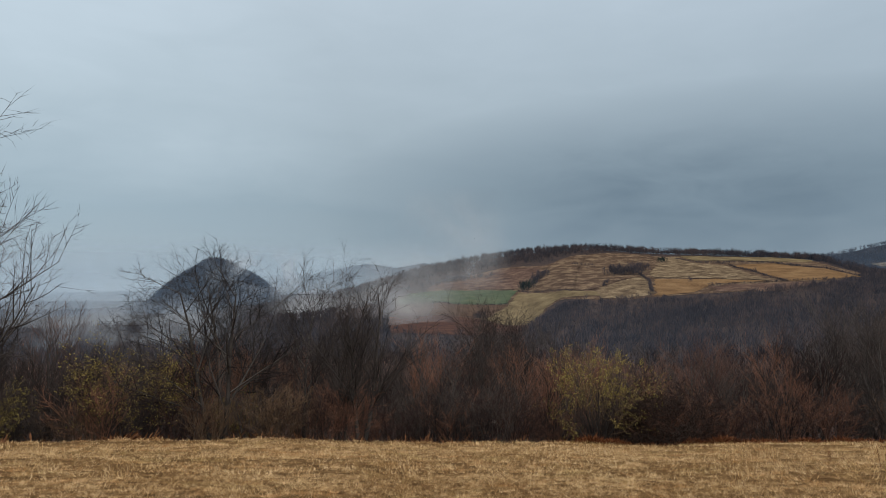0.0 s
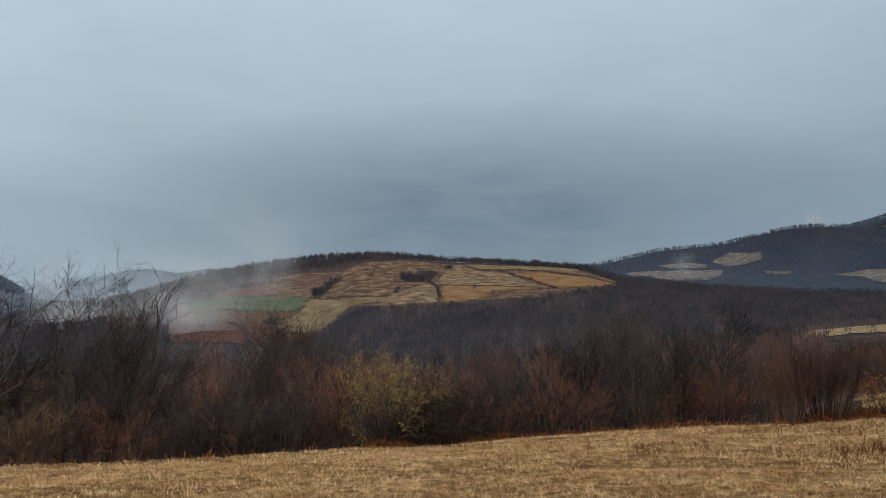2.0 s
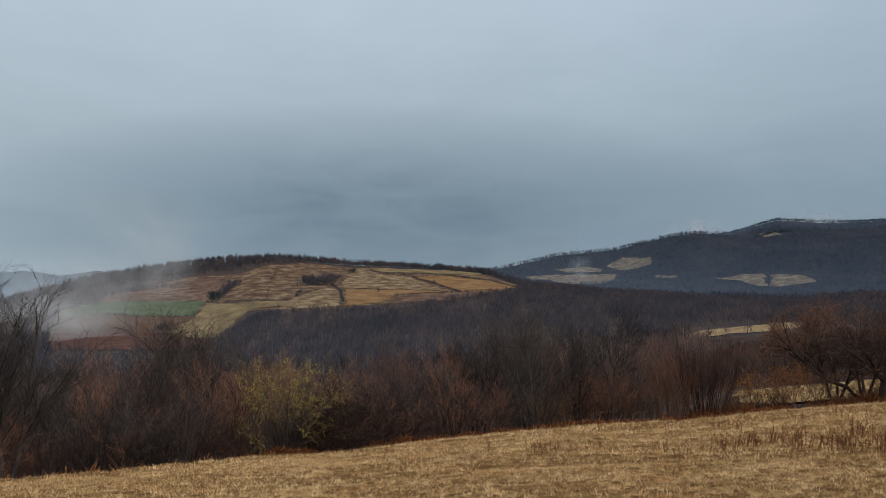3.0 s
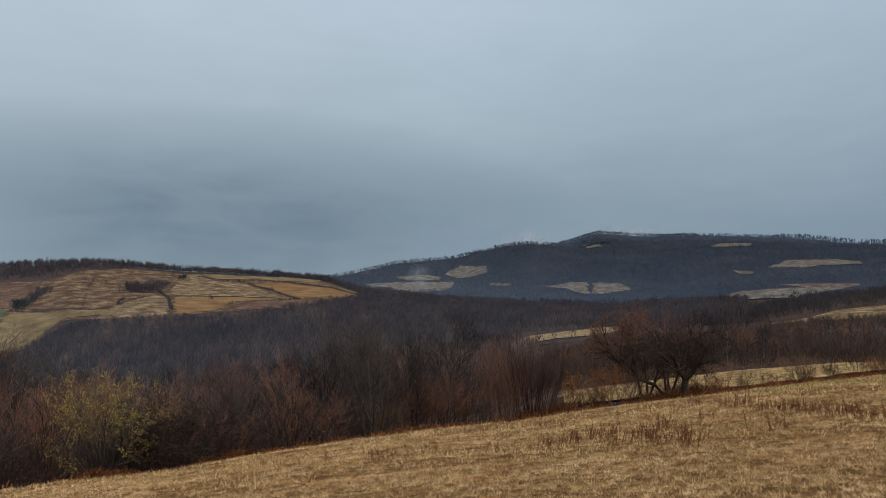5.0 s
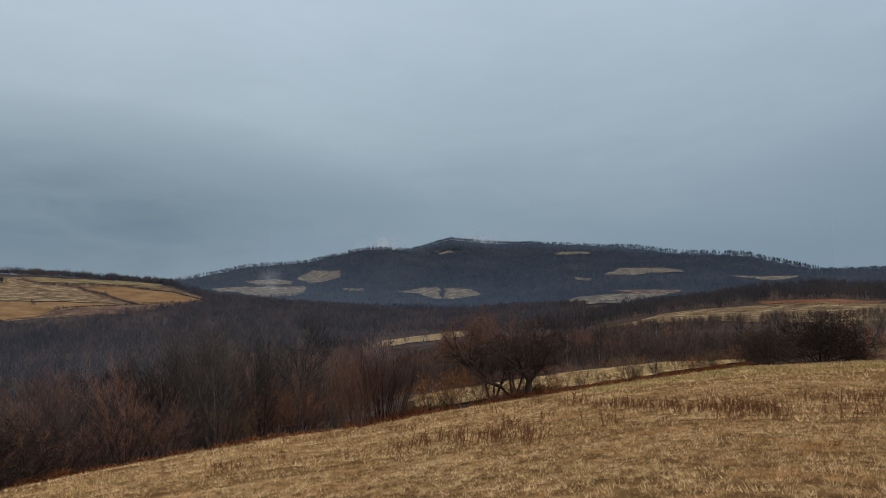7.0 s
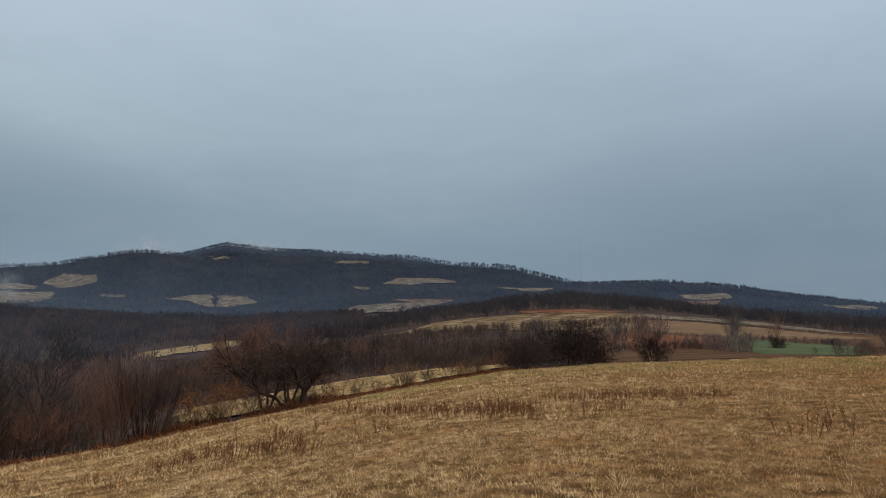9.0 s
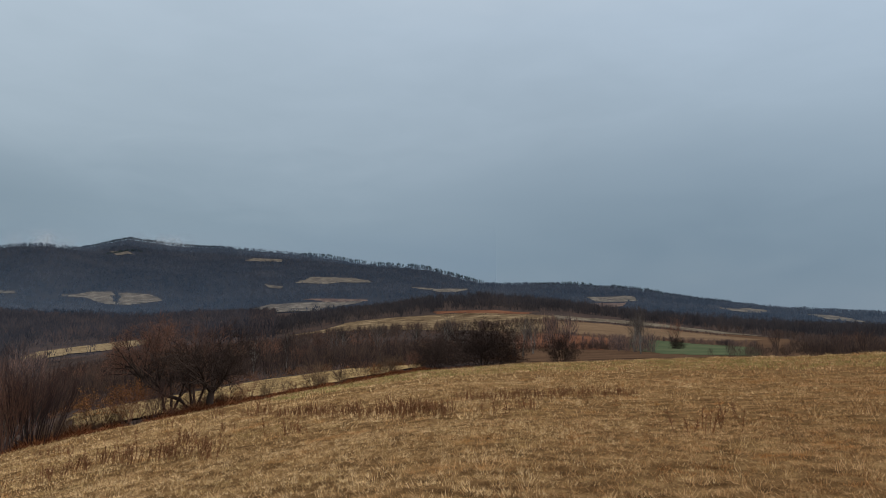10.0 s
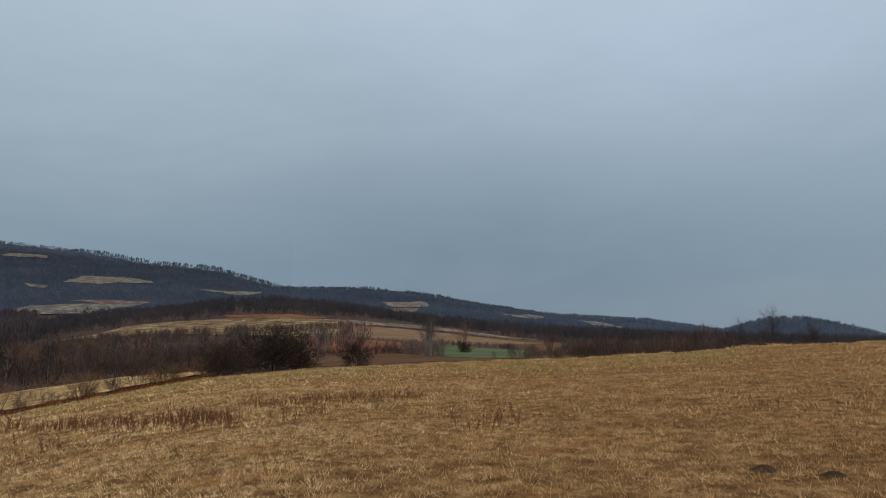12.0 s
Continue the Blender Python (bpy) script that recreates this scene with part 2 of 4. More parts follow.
# ---------------------------------------------------------------- lie of the land
# Each line across the country: bearing, distance and rise (degrees from eye level) of points along it.
FIELD_EDGE = [(-60, 36, -9), (-32, 36, -10.7), (-17, 37, -11.8), (0, 38, -12.5), (18, 40, -12), (32, 43, -10.5), (44, 46, -9.3), (51, 49, -8.1),
              (64, 55, -5.95), (74, 60, -4.3), (82, 64, -3.75), (92, 68, -3.3), (102, 72, -2.9), (111, 72, -2.2), (119, 72, -1.5), (126, 72, -1), (150, 72, 0.5), (230, 60, 0.5)]
FAR_HEDGE = [(-60, 46, -13), (-32, 46, -13.5), (0, 48, -15), (18, 50, -14.5), (32, 53, -13), (41, 62, -10.2), (48, 80, -6.9), (55, 85, -5.8), (62, 90, -4.85),
             (68, 95, -4.15), (74, 100, -3.9), (82, 110, -3.5), (92, 115, -2.9), (102, 120, -2.75), (111, 115, -3), (126, 115, -3), (150, 120, -2), (230, 120, -2)]
VALLEY = [(-60, 300, -7), (-32, 300, -7), (0, 300, -7.5), (20, 300, -7.5), (32, 280, -6.5), (44, 260, -4.8), (52, 230, -3.9), (60, 220, -3.2), (68, 210, -2.9),
          (75, 200, -2.6), (82, 190, -2.4), (92, 200, -1.9), (102, 210, -2.0), (111, 220, -2.5), (126, 220, -2.5), (230, 300, -3)]
SLOPE = [(-60, 700, -3.8), (-32, 700, -3.8), (-20, 700, -3.6), (-8, 620, -2.9), (0, 600, -2.2), (7, 600, -2.6), (10, 600, -1.6), (20, 600, -1.4), (32, 560, -1.2),
         (44, 430, -2.2), (53, 400, -1.8), (62, 390, -1.4), (69, 380, -0.5), (80, 370, 0.1), (85, 370, 0.25), (95, 380, -0.75), (104, 380, -1.5), (126, 380, -2.0), (230, 600, -2)]
CREST = [(-60, 1100, -2.6), (-32, 1100, -2.4), (-20, 1100, -2.2), (-10, 1050, -0.9), (-4, 1000, 0.72), (-1, 1000, 1.62), (3, 1000, 2.22), (7, 1000, 2.97), (10.5, 1000, 3.22),
         (14.5, 1000, 3.08), (18, 1000, 2.82), (23, 1000, 2.68), (29, 1000, 2.25), (32, 980, 1.2), (38, 900, 0.4), (44, 850, -0.3), (52.6, 700, -1.7), (61.7, 650, -0.4),
         (68, 620, 0.5), (74.7, 600, 1.2), (79.8, 600, 1.4), (84.8, 600, 0.9), (91, 600, 0), (96, 620, -0.5), (104, 640, -1), (126, 640, -1.4), (230, 1000, -1)]
HOLLOW = [(-60, 1400, -2.8), (-10, 1400, -1.9), (0, 1350, 0.3), (10, 1350, 1.4), (23, 1350, 1.0), (29, 1300, 0.9), (38, 1150, 0.5), (50, 1100, 0.2), (60, 1100, 0.3),
          (75, 1050, 0.7), (85, 1050, 0.6), (95, 1050, 0.0), (110, 1000, -1.0), (126, 1000, -1.6), (230, 1300, -1)]
MOUNTAIN = [(-60, 2200, -1.6), (-24, 2200, -1.6), (-10, 2200, -1.2), (0, 2200, 0), (20, 2200, 1.4), (29, 2200, 1.9), (34.3, 2200, 2.9), (39.5, 2300, 3.3), (43.7, 2350, 4.2),
            (47.2, 2400, 4.95), (48.6, 2400, 5.3), (51, 2400, 5.94), (54, 2400, 5.64), (57, 2400, 5.54), (64, 2300, 5.09), (68.4, 2200, 4.49), (74.4, 2100, 3.89), (78.9, 2000, 2.74), (84.8, 1900, 2.75),
            (90.9, 1900, 2.3), (97, 1800, 1.3), (102, 1700, 0.5), (108.6, 1700, 0.3), (114.4, 1700, -0.55), (117.5, 1700, 0.4), (120, 1700, 0.5), (122.7, 1700, -0.1), (125, 1700, -0.8), (230, 1900, -0.5)]
BEYOND = [(-60, 3000, -1.7), (-10, 3000, -1.5), (20, 3000, 0.5), (50, 3000, 2.5), (80, 2800, 1), (126, 2600, -1.6), (230, 3000, -1)]
HORIZON = [(-60, 4700, -0.4), (-33, 4700, -0.4), (-22, 4700, -0.1), (-17, 4700, 0.5), (-13, 4700, 0.9), (-10.4, 4700, 1.2), (-8, 4700, 1.85), (-6.3, 4700, 2.15), (-5, 4700, 1.95), (-3.9, 4700, 1.75), (-1.6, 4700, 2.2), (0.3, 4700, 1.9), (3, 4700, 1.5), (20, 4700, 0), (126, 4700, -1.2), (230, 4700, -0.5)]
EDGE_OF_SIGHT = [(-60, 4950, -2.5), (230, 4950, -2.5)]
LINES = [FIELD_EDGE, FAR_HEDGE, VALLEY, SLOPE, CREST, HOLLOW, MOUNTAIN, BEYOND, HORIZON, EDGE_OF_SIGHT]
# the wooded ridge in front of the mountain's peak
FORE_RIDGE = [(24, 1650, -4), (27, 1700, 1.4), (29, 1750, 2.4), (34.3, 1850, 3.55), (39.5, 1900, 3.93), (43.7, 1900, 4.95), (45.6, 1900, 5.15), (47.4, 1900, 4.95),
              (49.3, 1900, 4.65), (51.2, 1900, 4.3), (54.5, 1900, 3.9), (58, 1900, 2.9), (64, 1900, -4)]
# top of the hedge behind the meadow as the camera sees it: bearing and rise
HEDGE_TOP = [(-40, -3.6), (-29, -4.1), (-21.5, -4.3), (-18, -3.6), (-4, -5.2), (10, -4.9), (22, -5.3), (28, -4.0), (31, -2.6), (38, -2.8), (42, -4.0), (48, -4.5)]
CONE_AZ, CONE_R, CONE_TOP = -18.3, 1750.0, 69.0


def waves(x, y, size, seed=0):
    """Smooth unevenness between about -1 and 1, without a repeat that shows."""
    v = 0
    for i in range(7):
        a = seed * 1.7 + i * 2.399
        k = (0.7 + 0.33 * i) / size
        v = v + np.sin(k * (x * np.cos(a) + y * np.sin(a)) + i * 1.3 + seed) / (1 + 0.35 * i)
    return v / 3.2


def line_at(rows, az):
    """Distance and rise of one line at a bearing."""
    az = (np.asarray(az, float) + 60) % 360 - 60
    rows = rows + [(300, *rows[0][1:])]
    b = [q[0] for q in rows]
    return np.interp(az, b, [q[1] for q in rows]), np.interp(az, b, [q[2] for q in rows])


def height(x, y):
    """Height of the ground at x, y."""
    x, y = np.atleast_1d(np.asarray(x, float)), np.atleast_1d(np.asarray(y, float))
    az, r = np.degrees(np.arctan2(x, y)), np.hypot(x, y)
    d0, e0 = line_at(FIELD_EDGE, az)
    z0 = EYE + d0 * np.tan(np.radians(e0))
    z = z0 * np.clip(r / d0, 0, 1) ** 1.12
    for rows in LINES[1:]:
        d1, e1 = line_at(rows, az)
        z1 = EYE + d1 * np.tan(np.radians(e1))
        f = np.clip((r - d0) / (d1 - d0), 0, 1)
        z = np.where(r > d0, z0 + (z1 - z0) * f, z)
        d0, z0 = d1, z1
    cx, cy = CONE_R * math.sin(radians(CONE_AZ)), CONE_R * math.cos(radians(CONE_AZ))
    d = np.hypot(x - cx, y - cy)
    bump = waves(x, y, 22, 3) * 5
    along = (x - cx) * math.cos(radians(CONE_AZ)) - (y - cy) * math.sin(radians(CONE_AZ))
    cone = CONE_TOP - np.where(along < 0, 0.95, 0.74) * (np.sqrt(d * d + 58 ** 2) - 58) + bump * np.clip(d / 60, 0, 1)
    # a long flat shoulder runs out from the cone's foot
    shoulder = -6 - 0.30 * np.maximum(0, -along - 100) - 0.02 * np.abs(along) - 0.35 * np.abs(y - cy) + bump
    z = np.maximum(z, np.maximum(cone, shoulder))
    turn, dist, rise = np.array(FORE_RIDGE).T
    d1 = np.interp(az, turn, dist)
    z1 = EYE + d1 * np.tan(np.radians(np.interp(az, turn, rise)))
    z = np.maximum(z, z1 - np.where(r < d1, 0.235, 0.45) * (np.sqrt((r - d1) ** 2 + 40 ** 2) - 40))
    far = np.clip((r - 60) / 500, 0, 1)
    near = np.clip((r - 5) / 30, 0, 1)
    return z + far * (waves(x, y, 34, 1) * 2.4 + waves(x, y, 130, 2) * 3.5 * np.clip(r / 2000, 0, 1)) + near * (1 - far) * waves(x, y, 3.2, 5) * 0.07

# ---------------------------------------------------------------- mesh helpers
def mesh_object(name, verts, faces, material, parent=None, label="", smooth=False):
    """One mesh object from arrays of corners and of triangles or quads."""
    verts, faces = np.asarray(verts, np.float32), np.asarray(faces, np.int32)
    me = bpy.data.meshes.new(name)
    k = faces.shape[1]
    me.vertices.add(len(verts))
    me.vertices.foreach_set("co", verts.ravel())
    me.loops.add(faces.size)
    me.loops.foreach_set("vertex_index", faces.ravel())
    me.polygons.add(len(faces))
    me.polygons.foreach_set("loop_start", np.arange(0, faces.size, k, dtype=np.int32))
    if smooth:
        me.polygons.foreach_set("use_smooth", np.ones(len(faces), bool))
    me.materials.append(material)
    me.update(calc_edges=True)
    ob = new(name, me)
    if parent:
        ob.parent = parent
    if label:
        ob["label"] = label
    return ob


def grid_faces(rows, cols, wrap=False):
    i, j = np.meshgrid(np.arange(rows - 1), np.arange(cols if wrap else cols - 1), indexing="ij")
    a, b = i * cols + j, i * cols + (j + 1) % cols
    return np.stack([a, b, b + cols, a + cols], -1).reshape(-1, 4)


def inside(x, y, poly):
    """Which points lie in a plan polygon."""
    x, y = np.asarray(x), np.asarray(y)
    hit = np.zeros(x.shape, bool)
    for (x0, y0), (x1, y1) in zip(poly, poly[1:] + poly[:1]):
        if y0 != y1:
            hit ^= ((y0 > y) != (y1 > y)) & (x < (x1 - x0) * (y - y0) / (y1 - y0) + x0)
    return hit


def at(az, r, lift=0.0):
    """A place on the ground by bearing and distance."""
    x, y = r * math.sin(radians(az)), r * math.cos(radians(az))
    return Vector((x, y, float(height(x, y)[0]) + lift))


# ---------------------------------------------------------------- ground sheet
bearings = np.concatenate([np.arange(-42, 132, 0.4), np.arange(132, 318, 3.0)])
reach = np.concatenate([np.linspace(0.0, 30, 24), np.linspace(32, 140, 60), np.geomspace(143, 1100, 100), np.geomspace(1115, 4950, 70)])
R, A = np.meshgrid(reach, np.radians(bearings), indexing="ij")
X, Y = R * np.sin(A), R * np.cos(A)
Z = height(X.ravel(), Y.ravel()).reshape(X.shape)
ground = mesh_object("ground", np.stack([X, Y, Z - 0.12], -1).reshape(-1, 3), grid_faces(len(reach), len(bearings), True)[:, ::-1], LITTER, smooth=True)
# past 1000 m the ground takes the blue-tinted floor in place of haze
ground.data.materials.append(FLOOR_HAZED)
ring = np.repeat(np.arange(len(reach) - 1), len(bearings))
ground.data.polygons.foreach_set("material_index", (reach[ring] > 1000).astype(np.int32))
tagged(ground, "dark brown leaf-littered hills and valley, far mountains tinted blue for distance", "ground", kind="structure")

# near meadow, out to its edge
near_b = np.concatenate([np.arange(-44, 134, 0.8), np.arange(134, 316, 6.0)])
share = np.concatenate([np.linspace(0, 0.3, 12), np.linspace(0.32, 1.0, 60)])
edge_r = line_at(FIELD_EDGE, near_b)[0] + waves(near_b * 2.0, near_b, 3, 8) * 0.8
R, A = np.outer(share, edge_r), np.radians(near_b)[None, :]
X, Y = R * np.sin(A), R * np.cos(A)
Z = height(X.ravel(), Y.ravel()).reshape(X.shape)
meadow = mesh_object("meadow", np.stack([X, Y, Z], -1).reshape(-1, 3), grid_faces(len(share), len(near_b), True)[:, ::-1], MEADOW, smooth=True)
tagged(meadow, "sloping meadow of dry straw-coloured grass", "meadow", kind="structure")

FIELDS = []


def field(name, material, label, plan):
    """A field laid over the ground, cut out in small cells so that it follows the slope."""
    xs, ys = [q[0] for q in plan], [q[1] for q in plan]
    far = max(math.hypot(*q) for q in plan)
    cell = max(0.5, far * 0.0017)
    nx, ny = int((max(xs) - min(xs)) / cell) + 2, int((max(ys) - min(ys)) / cell) + 2
    gx, gy = np.meshgrid(min(xs) + np.arange(nx + 1) * cell, min(ys) + np.arange(ny + 1) * cell, indexing="ij")
    gx, gy = gx + waves(gx, gy, cell * 2.5, 4) * cell * 0.4, gy + waves(gy, gx, cell * 2.5, 6) * cell * 0.4
    cx, cy = (gx[:-1, :-1] + gx[1:, 1:]) / 2, (gy[:-1, :-1] + gy[1:, 1:]) / 2
    sway = min(far * 0.005, 2.6)
    keep = inside(cx + sway * waves(cx, cy, sway * 2.2, 11), cy + sway * waves(cy, cx, sway * 2.2, 13), plan).ravel()
    faces = grid_faces(nx + 1, ny + 1)[keep]
    used, faces = np.unique(faces, return_inverse=True)
    v = np.stack([gx.ravel(), gy.ravel(), height(gx.ravel(), gy.ravel()) + (0.0 if name == "fallow_land" else 0.08 if name == "rough_grass" else 0.03 + far * (0.0001 if far < 450 else 0.0006))], -1)[used]
    ob = mesh_object(name, v, faces.reshape(-1, 4)[:, ::-1], material, smooth=True)
    FIELDS.append(plan)
    return tagged(ob, label, "field", kind="structure")


field("fallow_land", EARTH, "brown fallow land beyond the meadow", [(64, 11), (68, 2), (71, -7), (71, -18), (69, -24), (312, -107), (320, -80), (328, -34), (330, 12), (325, 57)])
field("rough_grass", DRY_BROWN, "rough brown grass between the hill fields", [(-20, 771), (-8, 818), (18, 859), (76, 886), (127, 862), (153, 890), (177, 912), (308, 923), (420, 891), (468, 869), (446, 733), (337, 627), (286, 590), (244, 615), (227, 623), (189, 616), (165, 610), (141, 617), (106, 630), (91, 618), (72, 547), (51, 536), (31, 578), (-44, 623), (-55, 774)])
field("scrub_patch", SCRUB, "reddish brown scrub below the green field", [(-49, 620), (-15, 599), (31, 582), (51, 536), (70, 550), (54, 479), (10, 460), (-39, 498)])
field("hill_pasture", DRY_BROWN, "brown dry pasture running up the farmed hill", [(93, 717), (150, 880), (169, 903), (189, 913), (155, 799), (125, 659)])
field("hill_pasture", DRY_BROWN, "reddish brown rough pasture below the hilltop clump", [(191, 914), (219, 927), (280, 931), (255, 821), (220, 754), (190, 722), (145, 663), (127, 659), (154, 790)])
field("hill_pasture", DRY_STRAW, "pale tussocky pasture above the wood", [(143, 654), (187, 712), (217, 750), (205, 683), (189, 625), (167, 614), (142, 621)])
field("hay_field", DRY_TAN, "olive tan mown field running down to the woods", [(80, 714), (107, 670), (143, 654), (147, 634), (107, 636), (92, 622), (81, 600), (71, 560), (52, 545), (32, 587), (63, 658)])
field("green_field", GREEN, "bright green winter crop field", [(-38, 778), (-10, 765), (78, 721), (61, 660), (14, 659), (-51, 716)])
field("stubble_field", EARTH, "narrow brown stubble field", [(-50, 706), (61, 654), (49, 630), (32, 597), (4, 597), (-40, 626)])
field("terrace_field", DRY_RED, "reddish terraced field below the woods", [(-20, 780), (-8, 809), (18, 850), (75, 877), (116, 857), (119, 823), (102, 783), (83, 740), (77, 727)])
field("hay_field", DRY_STRAW, "pale bleached hay field on the hilltop", [(227, 762), (252, 811), (293, 912), (313, 918), (306, 845), (335, 821), (323, 744), (316, 664), (280, 705), (224, 731)])
field("hay_field", DRY_TAN, "narrow tan field along the hilltop trees", [(316, 922), (420, 891), (471, 875), (445, 842), (403, 846), (318, 871)])
field("hay_field", DRY_GOLD, "golden hay field on the hill shoulder", [(340, 815), (395, 820), (405, 752), (438, 720), (362, 661), (328, 653), (336, 740)])
field("hay_field", DRY_BROWN, "brown bank field at the end of the hill", [(394, 828), (461, 856), (467, 775), (446, 733), (415, 771)])
field("hay_field", DRY_GOLD, "orange tan field above the woods", [(218, 716), (278, 700), (316, 658), (264, 665), (253, 660), (234, 636), (190, 619)])
field("hay_field", DRY_RED, "pinkish brown fallow field", [(251, 654), (292, 646), (346, 643), (333, 624), (286, 590), (246, 621)])
field("clearing", DRY_PALE, "pale square clearing in the mountain woods", [(1099, 1329), (1086, 1210), (1024, 1141), (1006, 1166), (1015, 1281)])
field("clearing", DRY_PALE, "pale clearing at the mountain foot", [(824, 1332), (862, 1297), (975, 1199), (903, 1110), (810, 1033), (775, 1108), (816, 1216)])
field("clearing", DRY_PALE, "thin pale clearing beside rising smoke", [(910, 1335), (975, 1306), (990, 1257), (962, 1237), (910, 1291)])
field("clearing", DRY_PALE, "greyish tan clearing in the mountain woods", [(949, 901), (1001, 883), (996, 829), (907, 755), (905, 772), (944, 839)])
field("clearing", DRY_PALE, "greyish tan clearing beside its hedge", [(992, 820), (1017, 778), (981, 724), (946, 725), (914, 733), (908, 751)])
field("clearing", DRY_PALE, "small pale clearing at the wood's edge", [(947, 1050), (927, 967), (911, 951), (931, 1024)])
field("clearing", DRY_PALE, "long pale meadow above the valley", [(951, 562), (1042, 563), (1053, 538), (1105, 426), (1080, 425), (1018, 455), (936, 461), (922, 517)])
field("fallow_field", DRY_RED, "reddish fallow strip above the long meadow", [(1094, 533), (1111, 496), (1129, 428), (1114, 414), (1081, 483)])
field("clearing", DRY_PALE, "long pale clearing on the mountain side", [(1338, 669), (1410, 679), (1480, 696), (1550, 623), (1508, 564), (1431, 529), (1412, 592), (1362, 607)])
field("clearing", DRY_PALE, "small pale clearing on the mountain side", [(1273, 704), (1269, 657), (1231, 646), (1230, 669)])
field("clearing", DRY_PALE, "thin pale clearing high on the mountain", [(1725, 1016), (1797, 1030), (1823, 951), (1775, 927), (1747, 975)])
field("clearing", DRY_PALE, "pale scar below the mountain's peak", [(1590, 1348), (1581, 1292), (1505, 1199), (1496, 1244)])
field("clearing", DRY_PALE, "grassy clearing on the mountain shoulder", [(1421, 440), (1422, 378), (1579, 342), (1434, 325), (1316, 350)])
field("clearing", DRY_PALE, "pale clearing on the wooded ridge", [(1391, 67), (1515, -11), (1484, -30), (1375, -32), (1306, 44)])
field("clearing", DRY_RED, "pinkish clearing on the wooded ridge", [(1193, 75), (1335, -10), (1206, -5), (1117, 63)])
field("clearing", DRY_PALE, "small pale clearing below the ridge", [(1386, -173), (1407, -217), (1560, -262), (1474, -281), (1371, -255), (1294, -200)])
field("clearing", DRY_PALE, "long pale clearing below the ridge", [(1432, -339), (1406, -358), (1258, -367), (1148, -353), (1148, -329), (1269, -323)])
field("spur_field", STRAW, "tan meadow on the wooded spur", [(258, 263), (281, 278), (319, 270), (373, 284), (316, 240), (289, 241), (270, 248), (245, 244)])
field("spur_field", STRAW, "thin pale meadow strip along the spur", [(633, 482), (678, 469), (737, 452), (780, 466), (723, 435), (646, 444), (621, 466)])
field("strip_field", STRIP, "narrow tan meadow beyond the ditch", [(59.3, 53.7), (67.5, 47.6), (78.0, 41.9), (86.8, 34.8), (98.4, 28.8), (79.3, 22.8), (64.1, 23.3), (54.1, 24.8), (50.5, 29.1), (46.1, 32.4), (43.5, 35.5), (42.2, 37.9)])
field("strip_field", DRY_STRAW, "long pale golden meadow behind the hedges", [(401, 164), (407, 144), (395, 118), (395, 98), (390, 70), (370, 48), (348, 32), (320, 31), (243, 24), (239, 31), (255, 54), (262, 69), (297, 105), (313, 139), (334, 172), (349, 158)])
field("fallow_field", RUST, "rusty fallow strip along the top of the golden meadow", [(432, 118), (414, 74), (389, 47), (377, 49), (391, 74), (404, 107)])
field("strip_field", DRY_PALE, "thin pale grass strip above the ploughed field", [(353, 33), (368, 6), (414, -25), (370, -50), (363, -71), (318, -41), (342, -21), (344, 6), (324, 30)])
field("ploughed_field", EARTH_PALE, "pale brown ploughed field", [(316, 29), (331, 6), (323, -20), (287, -37), (272, -51), (235, -28), (224, -10), (232, 4), (239, 20)])
field("fallow_field", RUST, "rusty fallow patch among hedges", [(234, 20), (224, 4), (200, 2), (149, 4), (166, 13), (178, 26), (223, 34), (234, 30)])
field("green_field", GREEN, "green winter crop field behind the meadow", [(220, -2), (212, -16), (179, -31), (139, -25), (84, -14), (101, -10), (133, -3), (178, -1)])
field("ploughed_field", EARTH, "dark brown ploughed field", [(158, 24), (158, 13), (135, 2), (82, -8), (74, -11), (74, -10), (75, 1), (74, 11)])


# ---------------------------------------------------------------- woods made of many small bare trees
def twig_tree(rng, limbs, haze, width=0.03, spread=0.3, low=0.25, trunk=0.6, middle=0.54, deep=0.46):
    """Corners (triangles) of a bare tree one metre high: a tapered trunk, limbs, and a dome of fine twigs that strive upwards."""
    tri = []

    def sliver(p, q, w):
        side = np.cross(q - p, rng.normal(size=3))
        side *= w / (np.linalg.norm(side) + 1e-9)
        tri.extend([p - side, p + side, q])

    top = np.array([0, 0, 0.93]) + rng.normal(0, 0.03, 3)
    sliver(np.zeros(3), top, width * trunk)
    for i in range(limbs):
        h = low + (0.8 - low) * (i + rng.random()) / limbs
        a = rng.random() * 6.283
        out = spread * (0.5 + 0.5 * rng.random())
        p = top * h
        sliver(p, p + np.array([math.cos(a) * out, math.sin(a) * out, 0.15 + 0.25 * rng.random()]), width * 0.4)
    for i in range(haze):
        d = rng.normal(size=3)
        d[2] = d[2] * 0.9 + 0.35
        d /= np.linalg.norm(d)
        tip = np.array([0, 0, middle]) + d * np.array([spread, spread, deep]) * (0.6 + 0.45 * rng.random())
        tip[2] = max(tip[2], 0.10)
        start = tip * np.array([0.55, 0.55, 1.0]) + rng.normal(0, 0.02, 3)
        start[2] = max(0.02, tip[2] - 0.16 - 0.2 * rng.random())
        sliver(start, tip, width * (0.35 + 0.5 * rng.random()))
    return np.array(tri)


